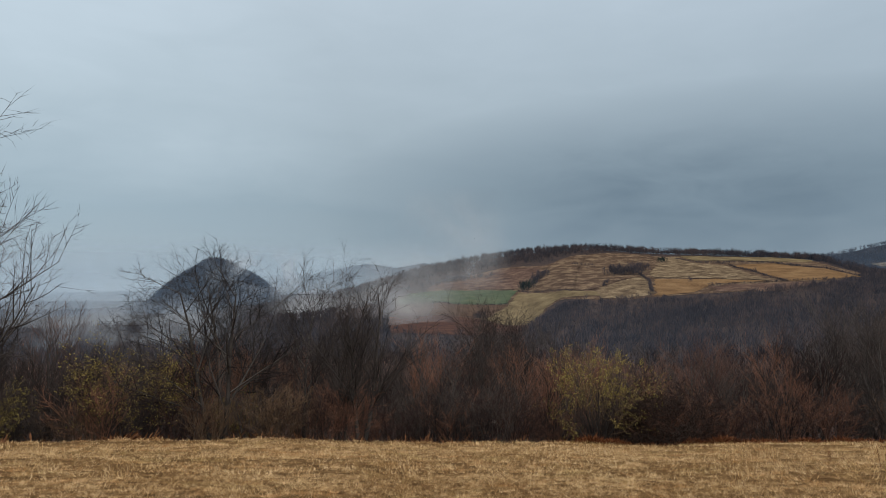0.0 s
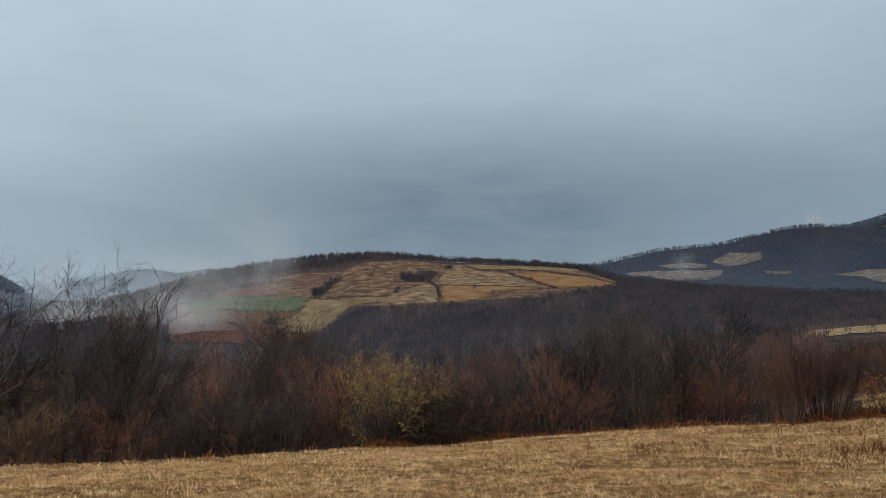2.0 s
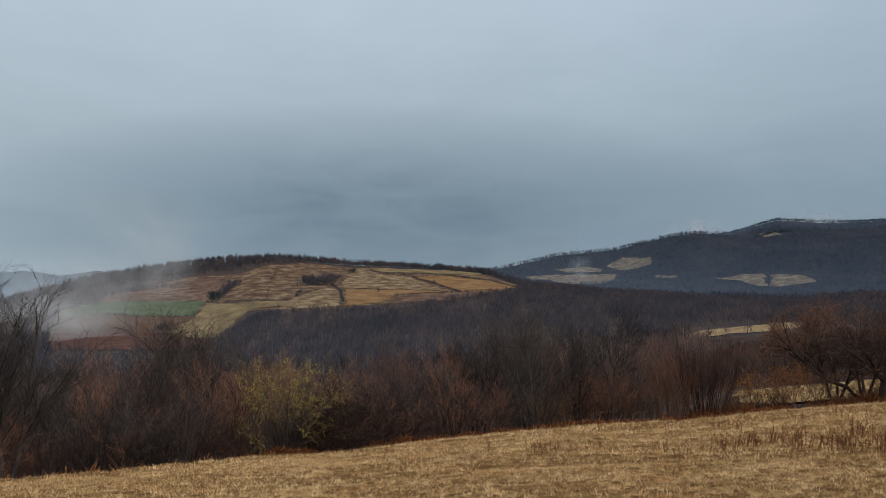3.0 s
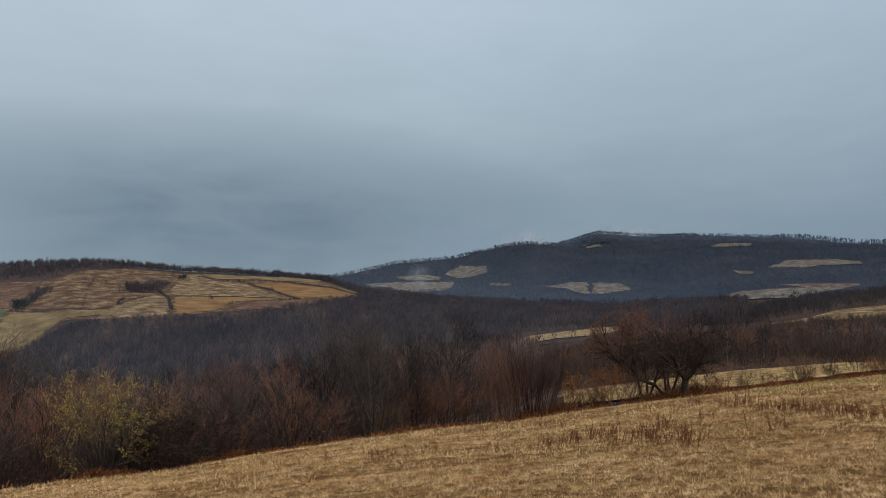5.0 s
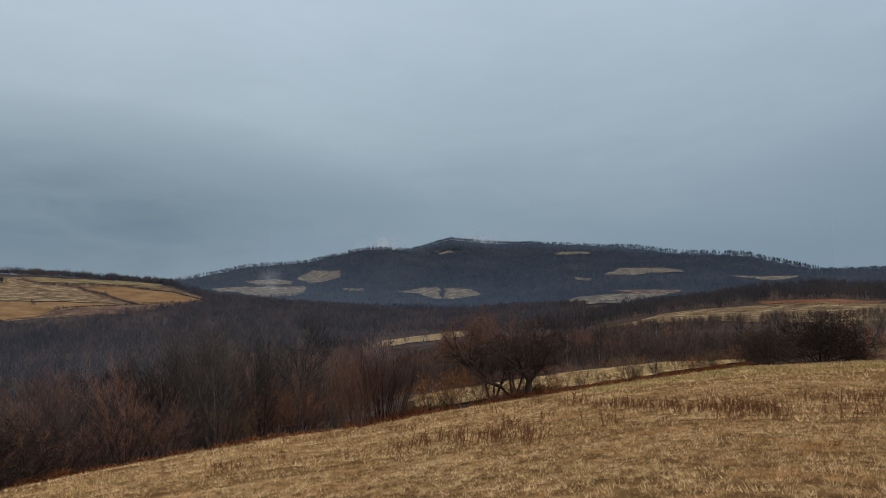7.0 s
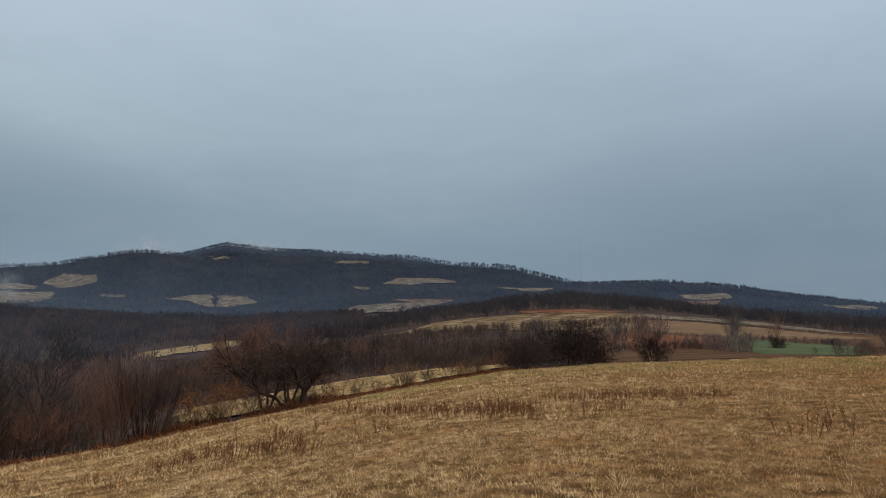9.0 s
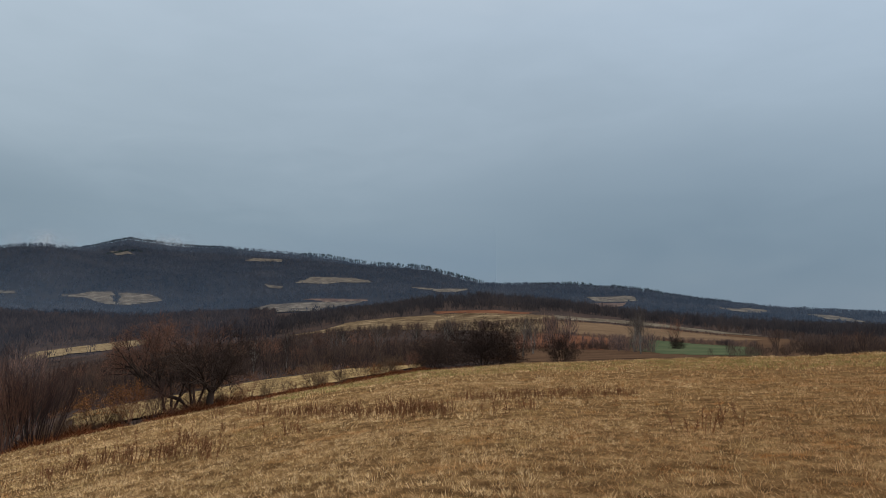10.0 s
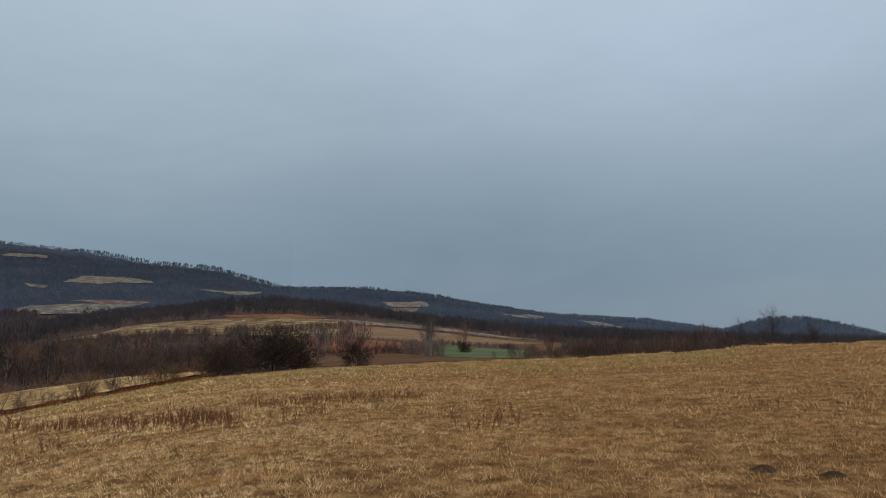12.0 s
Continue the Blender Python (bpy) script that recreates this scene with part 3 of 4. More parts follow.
def clear_view_of_fields(xy, tall):
    """Caps trees that stand in the camera's line of sight to a field, so the field stays in view."""
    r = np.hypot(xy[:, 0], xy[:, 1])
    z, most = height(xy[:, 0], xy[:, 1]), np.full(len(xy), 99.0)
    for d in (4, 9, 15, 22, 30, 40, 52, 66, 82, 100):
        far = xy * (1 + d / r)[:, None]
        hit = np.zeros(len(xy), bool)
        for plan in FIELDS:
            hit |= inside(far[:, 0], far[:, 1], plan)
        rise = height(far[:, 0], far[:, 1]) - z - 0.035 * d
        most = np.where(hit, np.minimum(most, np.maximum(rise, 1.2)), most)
    # a random 12 percent are left taller than the cap
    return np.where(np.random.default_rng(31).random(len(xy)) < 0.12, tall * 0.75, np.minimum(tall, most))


def plant_woods(name, material, label, xy, tall, models, rng):
    """One mass of trees: each place gets one model, turned and scaled."""
    z = height(xy[:, 0], xy[:, 1])
    parts = []
    pick = rng.integers(0, len(models), len(xy))
    for k, model in enumerate(models):
        m = pick == k
        p, zz = xy[m], z[m]
        a = rng.random(len(p)) * 6.283
        h = (tall * (0.62 + 0.55 * rng.random(len(xy))) if np.isscalar(tall) else tall * (0.75 + 0.35 * rng.random(len(xy))))[m]
        w = np.maximum(h, 0.55 * np.max(tall)) * (0.85 + 0.4 * rng.random(len(p)))
        c, s = np.cos(a)[:, None], np.sin(a)[:, None]
        x = (model[None, :, 0] * c - model[None, :, 1] * s) * w[:, None] + p[:, :1]
        y = (model[None, :, 0] * s + model[None, :, 1] * c) * w[:, None] + p[:, 1:]
        v = np.stack([x, y, model[None, :, 2] * h[:, None] + zz[:, None] - 0.1], -1)
        parts.append(v.reshape(-1, 3))
    v = np.concatenate(parts)
    ob = mesh_object(name, v, np.arange(len(v)).reshape(-1, 3), material)
    return tagged(ob, label, "woods", kind="stuff")


def scatter(rng, n, az0, az1, r0, r1):
    az = np.radians(rng.uniform(az0, az1, n))
    r = np.sqrt(rng.uniform(r0 * r0, r1 * r1, n))
    return np.stack([r * np.sin(az), r * np.cos(az)], -1)


def off_fields(xy):
    keep = np.ones(len(xy), bool)
    for plan in FIELDS:
        keep &= ~inside(xy[:, 0], xy[:, 1], plan)
    return xy[keep]


rng = np.random.default_rng(7)
fine_models = [twig_tree(rng, 11, 62, 0.014, 0.30) for _ in range(6)]
mid_models = [twig_tree(rng, 4, 32, 0.028, 0.34) for _ in range(8)]
far_models = [twig_tree(rng, 0, 15, 0.085, 0.50, 0.2, 0.3) for _ in range(8)]
round_models = [twig_tree(rng, 0, 16, 0.2, 0.62, 0.2, 0.2, 0.5, 0.36) for _ in range(6)]
stem_models = [twig_tree(rng, 4, 12, 0.04, 0.26, 0.45, 1.0) for _ in range(6)]
belt_models = [twig_tree(rng, 2, 14, 0.055, 0.20, 0.55, 0.6, 0.74, 0.28) for _ in range(6)]

# valley woods behind the hedge
xy = scatter(rng, 3300, -44, 46, 64, 330)
plant_woods("valley_woods", WOODS_RED, "dense bare reddish brown woods filling the valley", xy, 7.6, fine_models, rng)
# opposite slope
xy = off_fields(scatter(rng, 15500, -44, 62, 320, 1015))
az = np.degrees(np.arctan2(xy[:, 0], xy[:, 1]))
r = np.hypot(xy[:, 0], xy[:, 1])
open_hill = ((az > 11.5) & (az < 29.5) & (r > 730) & (r < 968)) | ((az > -9) & (az < 11.5) & (r > 600) & (r < 900) & (rng.random(len(r)) < 0.85))
xy = xy[~open_hill]
plant_woods("slope_woods", WOODS, "dark bare woods covering the opposite slope", xy, clear_view_of_fields(xy, 12.0), mid_models, rng)
# the wood along the crest of the farmed hill, a belt of taller trees in loose clumps to its east
xy = off_fields(scatter(rng, 1100, -7, 14, 925, 1035))
plant_woods("crest_woods", WOODS, "dark bare wood along the crest of the farmed hill", xy, 9, mid_models, rng)
xy = scatter(rng, 1500, 12, 31, 988, 1022)
xy = off_fields(xy[waves(xy[:, 0] * 0.8, xy[:, 1] * 0.3, 13, 12) + 0.5 * waves(xy[:, 0], xy[:, 1] * 0.2, 5, 3) > rng.uniform(-0.7, 0.35, len(xy))])
tall = 7.5 + 4.5 * waves(xy[:, 0], xy[:, 1] * 0.3, 9, 4)
plant_woods("crest_belt", WOODS, "loose belt of tall dark trees on the hilltop", xy, np.clip(tall, 3.5, 13), mid_models, rng)

# right-hand ridge
xy = off_fields(scatter(rng, 4500, 50, 132, 400, 720))
plant_woods("ridge_woods", WOODS_MID, "dark bare woods on the low ridge", xy, clear_view_of_fields(xy, 9.0), mid_models, rng)
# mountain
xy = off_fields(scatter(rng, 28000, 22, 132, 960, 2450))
plant_woods("mountain_woods", WOODS_HAZED, "bare woods covering the mountain, tinted slate blue for distance", xy, clear_view_of_fields(xy, 11.0), far_models, rng)
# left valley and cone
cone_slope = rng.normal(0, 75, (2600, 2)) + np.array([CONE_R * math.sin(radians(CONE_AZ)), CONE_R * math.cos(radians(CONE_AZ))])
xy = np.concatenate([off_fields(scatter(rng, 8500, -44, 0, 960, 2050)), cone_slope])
plant_woods("cone_woods", WOODS_HAZED, "woods around and over the cone hill, tinted slate blue for distance", xy, 9, far_models, rng)


def hedge(label, plan, tall, gap, wide=1.5, material=None, pick=None):
    """A row of small bare trees and shrubs along a line in the plan."""
    pts = []
    for (x0, y0), (x1, y1) in zip(plan, plan[1:]):
        n = max(2, int(math.hypot(x1 - x0, y1 - y0) / gap))
        s = rng.random(n)
        pts.append(np.stack([x0 + (x1 - x0) * s, y0 + (y1 - y0) * s], -1) + rng.normal(0, wide, (n, 2)))
    return tagged(plant_woods("hedge", material or WOODS, label, np.concatenate(pts), tall, pick or mid_models, rng), category="hedge")


hedge("dark hedge of bare shrubs between the hill fields", [(217, 764), (210, 704), (193, 637)], 4, 0.8, 0.7)
hedge("dark hedge of bare shrubs down the hay field", [(340, 820), (332, 730), (325, 648)], 3.2, 0.9, 0.6)
hedge("dark hedge of bare shrubs along the hill shoulder", [(307, 851), (394, 828), (410, 761), (445, 728)], 3.6, 0.7, 1.0)
hedge("dark hedge below the hilltop trees", [(300, 913), (311, 851), (344, 828)], 3.0, 1.0, 0.8)
hedge("dark ditch hedge across the foot of the pasture", [(78, 721), (124, 657)], 2.4, 0.6, 0.5)
hedge("brown bank below the green field", [(-51, 712), (14, 655), (61, 658)], 2.4, 0.8, 0.6)
hedge("scrubby bank below the orange field", [(257, 657), (306, 650), (396, 679)], 2.6, 0.9, 0.8)
hedge("clump of bare trees on the hill pasture", [(189, 772), (202, 759), (226, 786)], 13, 0.7, 6)
hedge("clump of dark trees by the hilltop field", [(265, 852), (276, 859)], 9, 0.8, 3, WOODS_DARK)
hedge("clump of tall dark trees above the green field", [(82, 729), (92, 729)], 11, 0.5, 3, WOODS_DARK)
hedge("row of bushes beside the hill pasture", [(93, 734), (105, 766), (118, 798)], 8, 0.9, 3)
hedge("scrub among the terraced fields", [(-8, 801), (25, 834), (55, 844)], 8, 1.0, 5)
hedge("scrub among the terraced fields", [(17, 778), (55, 787), (82, 806)], 3, 2.2, 3)
hedge("single bare bush in the hay field", [(246, 691), (249, 690)], 7, 0.7, 1.5)
hedge("slim bare tree in the golden field", [(330, 731), (331, 730)], 10, 2, 0.5, WOODS, stem_models)
hedge("bare bushes on the field bank", [(252, 657), (258, 656)], 5, 1, 2)
hedge("single bare bush in the hill pasture", [(157, 673), (169, 710)], 4, 1.2, 1)
hedge("small bushes in the stubble field", [(28, 593), (39, 613)], 6, 0.9, 2.5)
hedge("bushes near the hilltop", [(161, 852), (177, 822)], 5, 2.0, 4)
hedge("brown hedge above the green field", [(217, -3), (209, -16), (179, -31)], 2.0, 0.3, 0.7, WOODS_RED, fine_models)
hedge("brown hedge along the top of the ploughed field", [(312, 29), (331, 6), (323, -20), (280, -38)], 1.4, 0.5, 0.6, WOODS_RED)
hedge("brown hedge between ploughed land and fallow", [(232, 20), (224, 4), (214, -3)], 1.6, 0.4, 0.6, WOODS_RED, fine_models)
hedge("clump of tall bare trees by the fallow patch", [(178, 22), (174, 18), (183, 14)], 8.5, 1.3, 2.2, WOODS_RED, fine_models)
hedge("bare shrubs along the dark ploughed field", [(162, 8), (154, 1), (125, -4)], 3.5, 0.7, 1.2, WOODS_RED, fine_models)
hedge("dark low thicket at the corner of the green field", [(81, -12), (87, -16), (89, -19)], 1.8, 0.3, 2, WOODS_BROWN, fine_models)
hedge("taller trees along the edge of the wood", [(57, 465), (84, 545), (106, 589), (153, 593), (184, 583), (215, 571), (238, 565), (287, 584), (384, 621)], 9, 1.3, 4)
hedge("brown hedge below the golden meadow", [(290, 144), (279, 107), (278, 76), (266, 46), (301, 24)], 3.5, 0.6, 3, WOODS_BROWN, fine_models)
hedge("row of bare saplings in front of the golden meadow", [(265, 132), (248, 95), (246, 68), (236, 41)], 5, 1.1, 6, WOODS_BROWN, fine_models)
hedge("bare hedge above the dark ploughed field", [(164, 22), (158, 6), (142, -2)], 2, 0.35, 1, WOODS_BROWN, fine_models)
hedge("dark thicket beyond the meadow brow", [(138, -34), (191, -58), (72, -30)], 3, 0.3, 3, WOODS_BROWN, fine_models)
hedge("bare hedge along the mountain foot clearing", [(765, 1179), (781, 1085), (830, 1024)], 7, 3, 3, WOODS_HAZED, far_models)
hedge("bare hedge between two clearings", [(984, 817), (923, 764)], 7, 2.5, 3, WOODS_HAZED, far_models)
hedge("bare wood along the mountain skyline", [(1245, 1450), (1600, 1260)], 8, 1.8, 6, WOODS_DARK, round_models)
hedge("bare wood along the mountain skyline", [(1630, 1760), (1860, 1510), (2010, 1300), (2130, 1060)], 8.5, 1.8, 6, WOODS_DARK, round_models)
hedge("row of tall bare trees along the mountain skyline", [(2110, 1040), (2067, 980), (2046, 810), (2023, 565), (1958, 381)], 15, 2.4, 3, WOODS_DARK, belt_models)
hedge("bare wood along the ridge skyline", [(1886, 232), (1895, 120), (1900, -33), (1787, -219), (1656, -382)], 8, 1.5, 6, WOODS_DARK, round_models)
hedge("row of tall bare trees along the ridge skyline", [(1892, 160), (1896, 70)], 14, 2.4, 3, WOODS_DARK, belt_models)
hedge("row of tall bare trees along the ridge skyline", [(1894, 20), (1850, -120)], 12, 3.5, 3, WOODS_DARK, belt_models)
xy = off_fields(scatter(rng, 3200, 40, 79, 86, 285))
plant_woods("hedge_woods", WOODS_BROWN, "bare brown scrub woods behind the strip meadow", xy, clear_view_of_fields(xy, 3.9), fine_models, rng)
xy = off_fields(scatter(rng, 1000, 96, 132, 225, 400))
plant_woods("hedge_woods", WOODS_BROWN, "bare brown scrub woods beyond the crop fields", xy, clear_view_of_fields(xy, 4.5), fine_models, rng)

# ---------------------------------------------------------------- single trees and shrubs
class Limbs:
    """Collects tapered tubes and slivers."""

    def __init__(self, seed):
        self.rng = random.Random(seed)
        self.v, self.f = [], []

    def tube(self, points, radii, sides):
        base = len(self.v)
        for i, (p, r) in enumerate(zip(points, radii)):
            d = (points[min(i + 1, len(points) - 1)] - points[max(i - 1, 0)]).normalized()
            u = d.orthogonal().normalized()
            w = d.cross(u)
            for k in range(sides):
                a = 6.2832 * k / sides
                self.v.append(p + u * (r * math.cos(a)) + w * (r * math.sin(a)))
        for i in range(len(points) - 1):
            for k in range(sides):
                a, b = base + i * sides + k, base + i * sides + (k + 1) % sides
                self.f += [(a, b, b + sides), (a, b + sides, a + sides)]

    def sliver(self, p, q, w):
        side = (q - p).cross(Vector((self.rng.gauss(0, 1), self.rng.gauss(0, 1), self.rng.gauss(0, 1))))
        if side.length < 1e-6:
            return
        side *= w / side.length
        n = len(self.v)
        self.v += [p - side, p + side, q]
        self.f.append((n, n + 1, n + 2))


def grow(wood, brush, p, d, length, radius, level, style, tips):
    """One limb with its side shoots."""
    g = wood.rng
    n = 5 if level == 0 else 3 if level == 1 else style["joints"]
    pts, rad = [p.copy()], [radius]
    for i in range(n):
        d = (d + Vector((g.gauss(0, 1), g.gauss(0, 1), g.gauss(0, 0.6))) * style["bend"] + Vector((0, 0, style["up"] * (0.25 + 0.35 * level)))).normalized()
        p = p + d * (length / n)
        pts.append(p.copy())
        rad.append(radius * (1 - 0.82 * (i + 1) / n) + 0.003)
    if level <= 1:
        wood.tube(pts, rad, 5 if level == 0 else 3)
    else:
        brush.tube(pts, rad, 3)
    count = style["shoots"][level]
    for i in range(count):
        s = style["low"] if level == 0 else 0.2
        s = s + (1 - s) * (i + g.random()) / count
        k = min(int(s * n), n - 1)
        q = pts[k].lerp(pts[k + 1], s * n - k)
        axis = (pts[k + 1] - pts[k]).normalized()
        side = Vector((g.gauss(0, 1), g.gauss(0, 1), g.gauss(0, 0.5)))
        side = (side - axis * side.dot(axis)).normalized()
        a = radians(g.uniform(*style["angle"]))
        dd = (axis * math.cos(a) + side * math.sin(a)).normalized()
        ll = length * g.uniform(0.38, 0.62) * (1.15 - 0.55 * s if level == 0 else 1)
        if level < style["levels"] - 1:
            grow(wood, brush, q, dd, ll, max(rad[k] * 0.55, 0.006), level + 1, style, tips)
        else:
            tip = q + dd * ll * 0.9
            brush.sliver(q, tip, style["twig"])
            tips.append(tip)
            for j in range(style["fine"]):
                b = q.lerp(tip, 0.3 + 0.6 * g.random())
                e = b + (dd + Vector((g.gauss(0, 1), g.gauss(0, 1), g.gauss(0.3, 0.8))) * style["loose"]).normalized() * ll * 0.45
                brush.sliver(b, e, style["twig"] * 0.75)
                tips.append(e)


def plant(name, label, category, seed, tall, style, bark, twig, stems=1, lean=0.1, leaf=None, leaf_share=0.0, leaf_size=0.04, foot=0.1):
    """A bare tree or shrub: trunk, crown and, where it has them, leaves or catkins. Its foot stands at the origin."""
    wood, brush = Limbs(seed), Limbs(seed + 1)
    g, tips = wood.rng, []
    for i in range(stems):
        a = 6.2832 * (i + g.random() * 0.7) / stems
        out = Vector((math.cos(a), math.sin(a), 0))
        d = (Vector((0, 0, 1)) + out * (lean * g.uniform(0.4, 1.2))).normalized()
        grow(wood, brush, out * (foot * g.random() if stems > 1 else 0) - Vector((0, 0, 0.25)), d,
             (tall + 0.25) * g.uniform(0.8, 1.0) if stems > 1 else tall + 0.25, tall * style["thick"], 0, style, tips)
    root = new(name)
    mesh_object("trunk", wood.v, wood.f, bark, root, smooth=True)
    mesh_object("crown", brush.v, brush.f, twig, root)
    if leaf:
        n, v, f = 0, [], []
        for t in tips:
            if g.random() < leaf_share:
                for j in range(2):
                    c = t + Vector((g.gauss(0, 1), g.gauss(0, 1), g.gauss(0, 1))) * leaf_size * 1.5
                    u = Vector((g.gauss(0, 1), g.gauss(0, 1), g.gauss(0, 1))).normalized() * leaf_size
                    w = u.orthogonal().normalized() * leaf_size * 0.6
                    v += [c - u, c + w, c + u, c - w]
                    f.append((n, n + 1, n + 2, n + 3))
                    n += 4
        mesh_object("leaves", v, f, leaf, root)
    return tagged(root, label, category)


OPEN = dict(joints=2, bend=0.03, up=0.09, shoots=(19, 8, 6, 0), angle=(24, 44), low=0.26, levels=3, twig=0.009, fine=3, thick=0.013, loose=0.26)
WIDE = dict(joints=3, bend=0.06, up=0.045, shoots=(10, 8, 6, 0), angle=(32, 58), low=0.24, levels=3, twig=0.010, fine=3, thick=0.015, loose=0.3)
SLIM = dict(joints=1, bend=0.035, up=0.10, shoots=(14, 6, 4, 0), angle=(18, 38), low=0.25, levels=3, twig=0.009, fine=2, thick=0.015, loose=0.25)
BUSHY = dict(joints=1, bend=0.07, up=0.06, shoots=(7, 5, 4, 0), angle=(20, 48), low=0.15, levels=3, twig=0.009, fine=2, thick=0.008, loose=0.35)
THICKET = dict(joints=1, bend=0.09, up=0.02, shoots=(9, 8, 6, 0), angle=(30, 80), low=0.04, levels=3, twig=0.014, fine=3, thick=0.010, loose=0.55)
RODS = dict(joints=1, bend=0.03, up=0.04, shoots=(8, 4, 0, 0), angle=(8, 24), low=0.35, levels=2, twig=0.008, fine=2, thick=0.006, loose=0.3)


def put(model, az, r, scale=1.0, turn=None, label="", wide=1.0):
    """A copy of a model at a bearing and a distance."""
    t = random.uniform(0, 360) if turn is None else turn
    ob = copy_thing(model, Matrix.Translation(at(az, r, -0.05)) @ pose(0, 0, 0, 0, 0, t) @ Matrix.Diagonal((scale * wide, scale * wide, scale, 1)))
    if label:
        ob["label"] = label
    return ob

def edge(az):
    return float(line_at(FIELD_EDGE, az)[0])


def models(n, *args, **kw):
    """Several models of one kind, standing where the first ones are needed."""
    return [plant(*args[:3], args[3] + 10 * i, *args[4:], **kw) for i in range(n)]


def thorn(seed, twig, label, leaning):
    """A low thorn tree: a short forked bole, a broad dome of dense twigs and, where it has one, a second bole that leans far out."""
    wood, brush = Limbs(seed), Limbs(seed + 1)
    g, tips = wood.rng, []
    style = dict(joints=1, bend=0.10, up=0.05, shoots=(9, 7, 6, 0), angle=(28, 70), low=0.2, levels=3, twig=0.012, fine=2, thick=0.016, loose=0.5)
    wood.tube([Vector((0, 0, -0.3)), Vector((-0.05, 0, 0.5)), Vector((0.06, 0.04, 1.15))], [0.26, 0.20, 0.17], 7)
    for i in range(9):
        a, out = 6.2832 * (i + 0.5 * g.random()) / 9, g.uniform(0.35, 1.15)
        d = Vector((math.cos(a) * out, math.sin(a) * out, 0.85)).normalized()
        grow(wood, brush, Vector((0.05, 0.03, g.uniform(0.8, 1.15))), d, g.uniform(2.7, 3.5), 0.095, 0, style, tips)
    lean = [Vector((-0.9, 0.1, -0.2)), Vector((-1.6, 0.2, 0.6)), Vector((-2.4, 0.3, 0.85)), Vector((-2.9, 0.2, 1.5))]
    if leaning:
        wood.tube(lean, [0.15, 0.12, 0.10, 0.07], 6)
    for i in range(4 if leaning else 0):
        d = Vector((g.gauss(-0.4, 0.4), g.gauss(0, 0.5), 0.9)).normalized()
        grow(wood, brush, lean[2 + i % 2], d, g.uniform(1.4, 2.2), 0.05, 0, dict(style, shoots=(6, 5, 4, 0)), tips)
    root = new("thorn_tree")
    mesh_object("trunk", wood.v, wood.f, TWIG_DARK, root, smooth=True)
    mesh_object("crown", brush.v, brush.f, twig, root)
    return tagged(root, label, "tree")


random.seed(11)
open_trees = models(3, "tree", "tall bare grey tree standing at the meadow's edge", "tree", 101, 10.0, OPEN, BARK, TWIG_GREY)
wide_trees = models(2, "tree", "wide bare tree with spreading limbs at the meadow's edge", "tree", 201, 10.0, WIDE, BARK, TWIG_GREY, stems=3, lean=0.3, foot=0.4)
slim_trees = models(4, "young_tree", "slim bare young tree in the hedge", "tree", 301, 7.0, SLIM, BARK, TWIG_RED, stems=2, lean=0.12, foot=0.2)
grey_slims = models(2, "young_tree", "slim bare grey young tree in the hedge", "tree", 351, 7.0, SLIM, BARK, TWIG_GREY, stems=2, lean=0.12, foot=0.2)
grey_shrubs = models(3, "shrub", "grey-brown leafless shrub at the meadow's edge", "shrub", 431, 3.4, BUSHY, TWIG_GREY, TWIG_GREY, stems=7, lean=0.45, foot=0.4)
shrubs = models(4, "shrub", "reddish brown leafless shrub at the meadow's edge", "shrub", 401, 3.2, BUSHY, TWIG_RED, TWIG_RED, stems=7, lean=0.55, foot=0.4)
tan_shrubs = models(2, "shrub", "tan leafless shrub at the meadow's edge", "shrub", 451, 2.6, BUSHY, TWIG_TAN, TWIG_TAN, stems=8, lean=0.6, foot=0.4)
dark_bush = models(2, "bush", "dense dark leafless thorn bush", "bush", 501, 3.6, THICKET, TWIG_DARK, TWIG_DARK, stems=9, lean=0.95, foot=0.5)
far_bush = models(2, "bush", "dark leafless bush in a far hedge", "bush", 521, 3.6, dict(THICKET, shoots=(6, 5, 4, 0), twig=0.03, fine=1), TWIG_DARK, TWIG_DARK, stems=7, lean=0.9, foot=0.5)
yellow = models(2, "willow_bush", "willow bush dotted with yellow catkins", "bush", 551, 4.8, BUSHY, BARK, TWIG_TAN, stems=7, lean=0.5, leaf=CATKIN, leaf_share=0.7, leaf_size=0.044, foot=0.4)
coppice = models(2, "hazel_coppice", "tall upright many-stemmed hazel coppice", "bush", 601, 5.2, RODS, TWIG_RED, TWIG_RED, stems=34, lean=0.32, foot=1.5)
thorn_tree = [thorn(651, TWIG_DARK, "low dark thorn tree with a crooked leaning second trunk", True), thorn(661, TWIG_RED, "round-crowned reddish brown thorn tree behind the ditch", False)]
leafy = models(2, "shrub", "small shrub still holding rusty dry leaves", "shrub", 701, 2.4, BUSHY, TWIG_RED, TWIG_RED, stems=5, lean=0.4, leaf=DRY_LEAF, leaf_share=0.25, leaf_size=0.05, foot=0.3)
birches = models(2, "birch", "small pale-stemmed birch in the hedge", "tree", 751, 6.0, SLIM, BIRCH, TWIG_GREY, stems=2, lean=0.1, foot=0.2)
hedge_trees = models(3, "hedge_tree", "bare brown tree in the field hedge", "tree", 801, 6.0, dict(SLIM, twig=0.016, fine=1, shoots=(9, 5, 4, 0)), TWIG_DARK, TWIG_RED, stems=3, lean=0.3, foot=0.3)
PROTOS = grey_shrubs + open_trees + wide_trees + slim_trees + grey_slims + shrubs + tan_shrubs + dark_bush + far_bush + yellow + coppice + thorn_tree + leafy + birches + hedge_trees

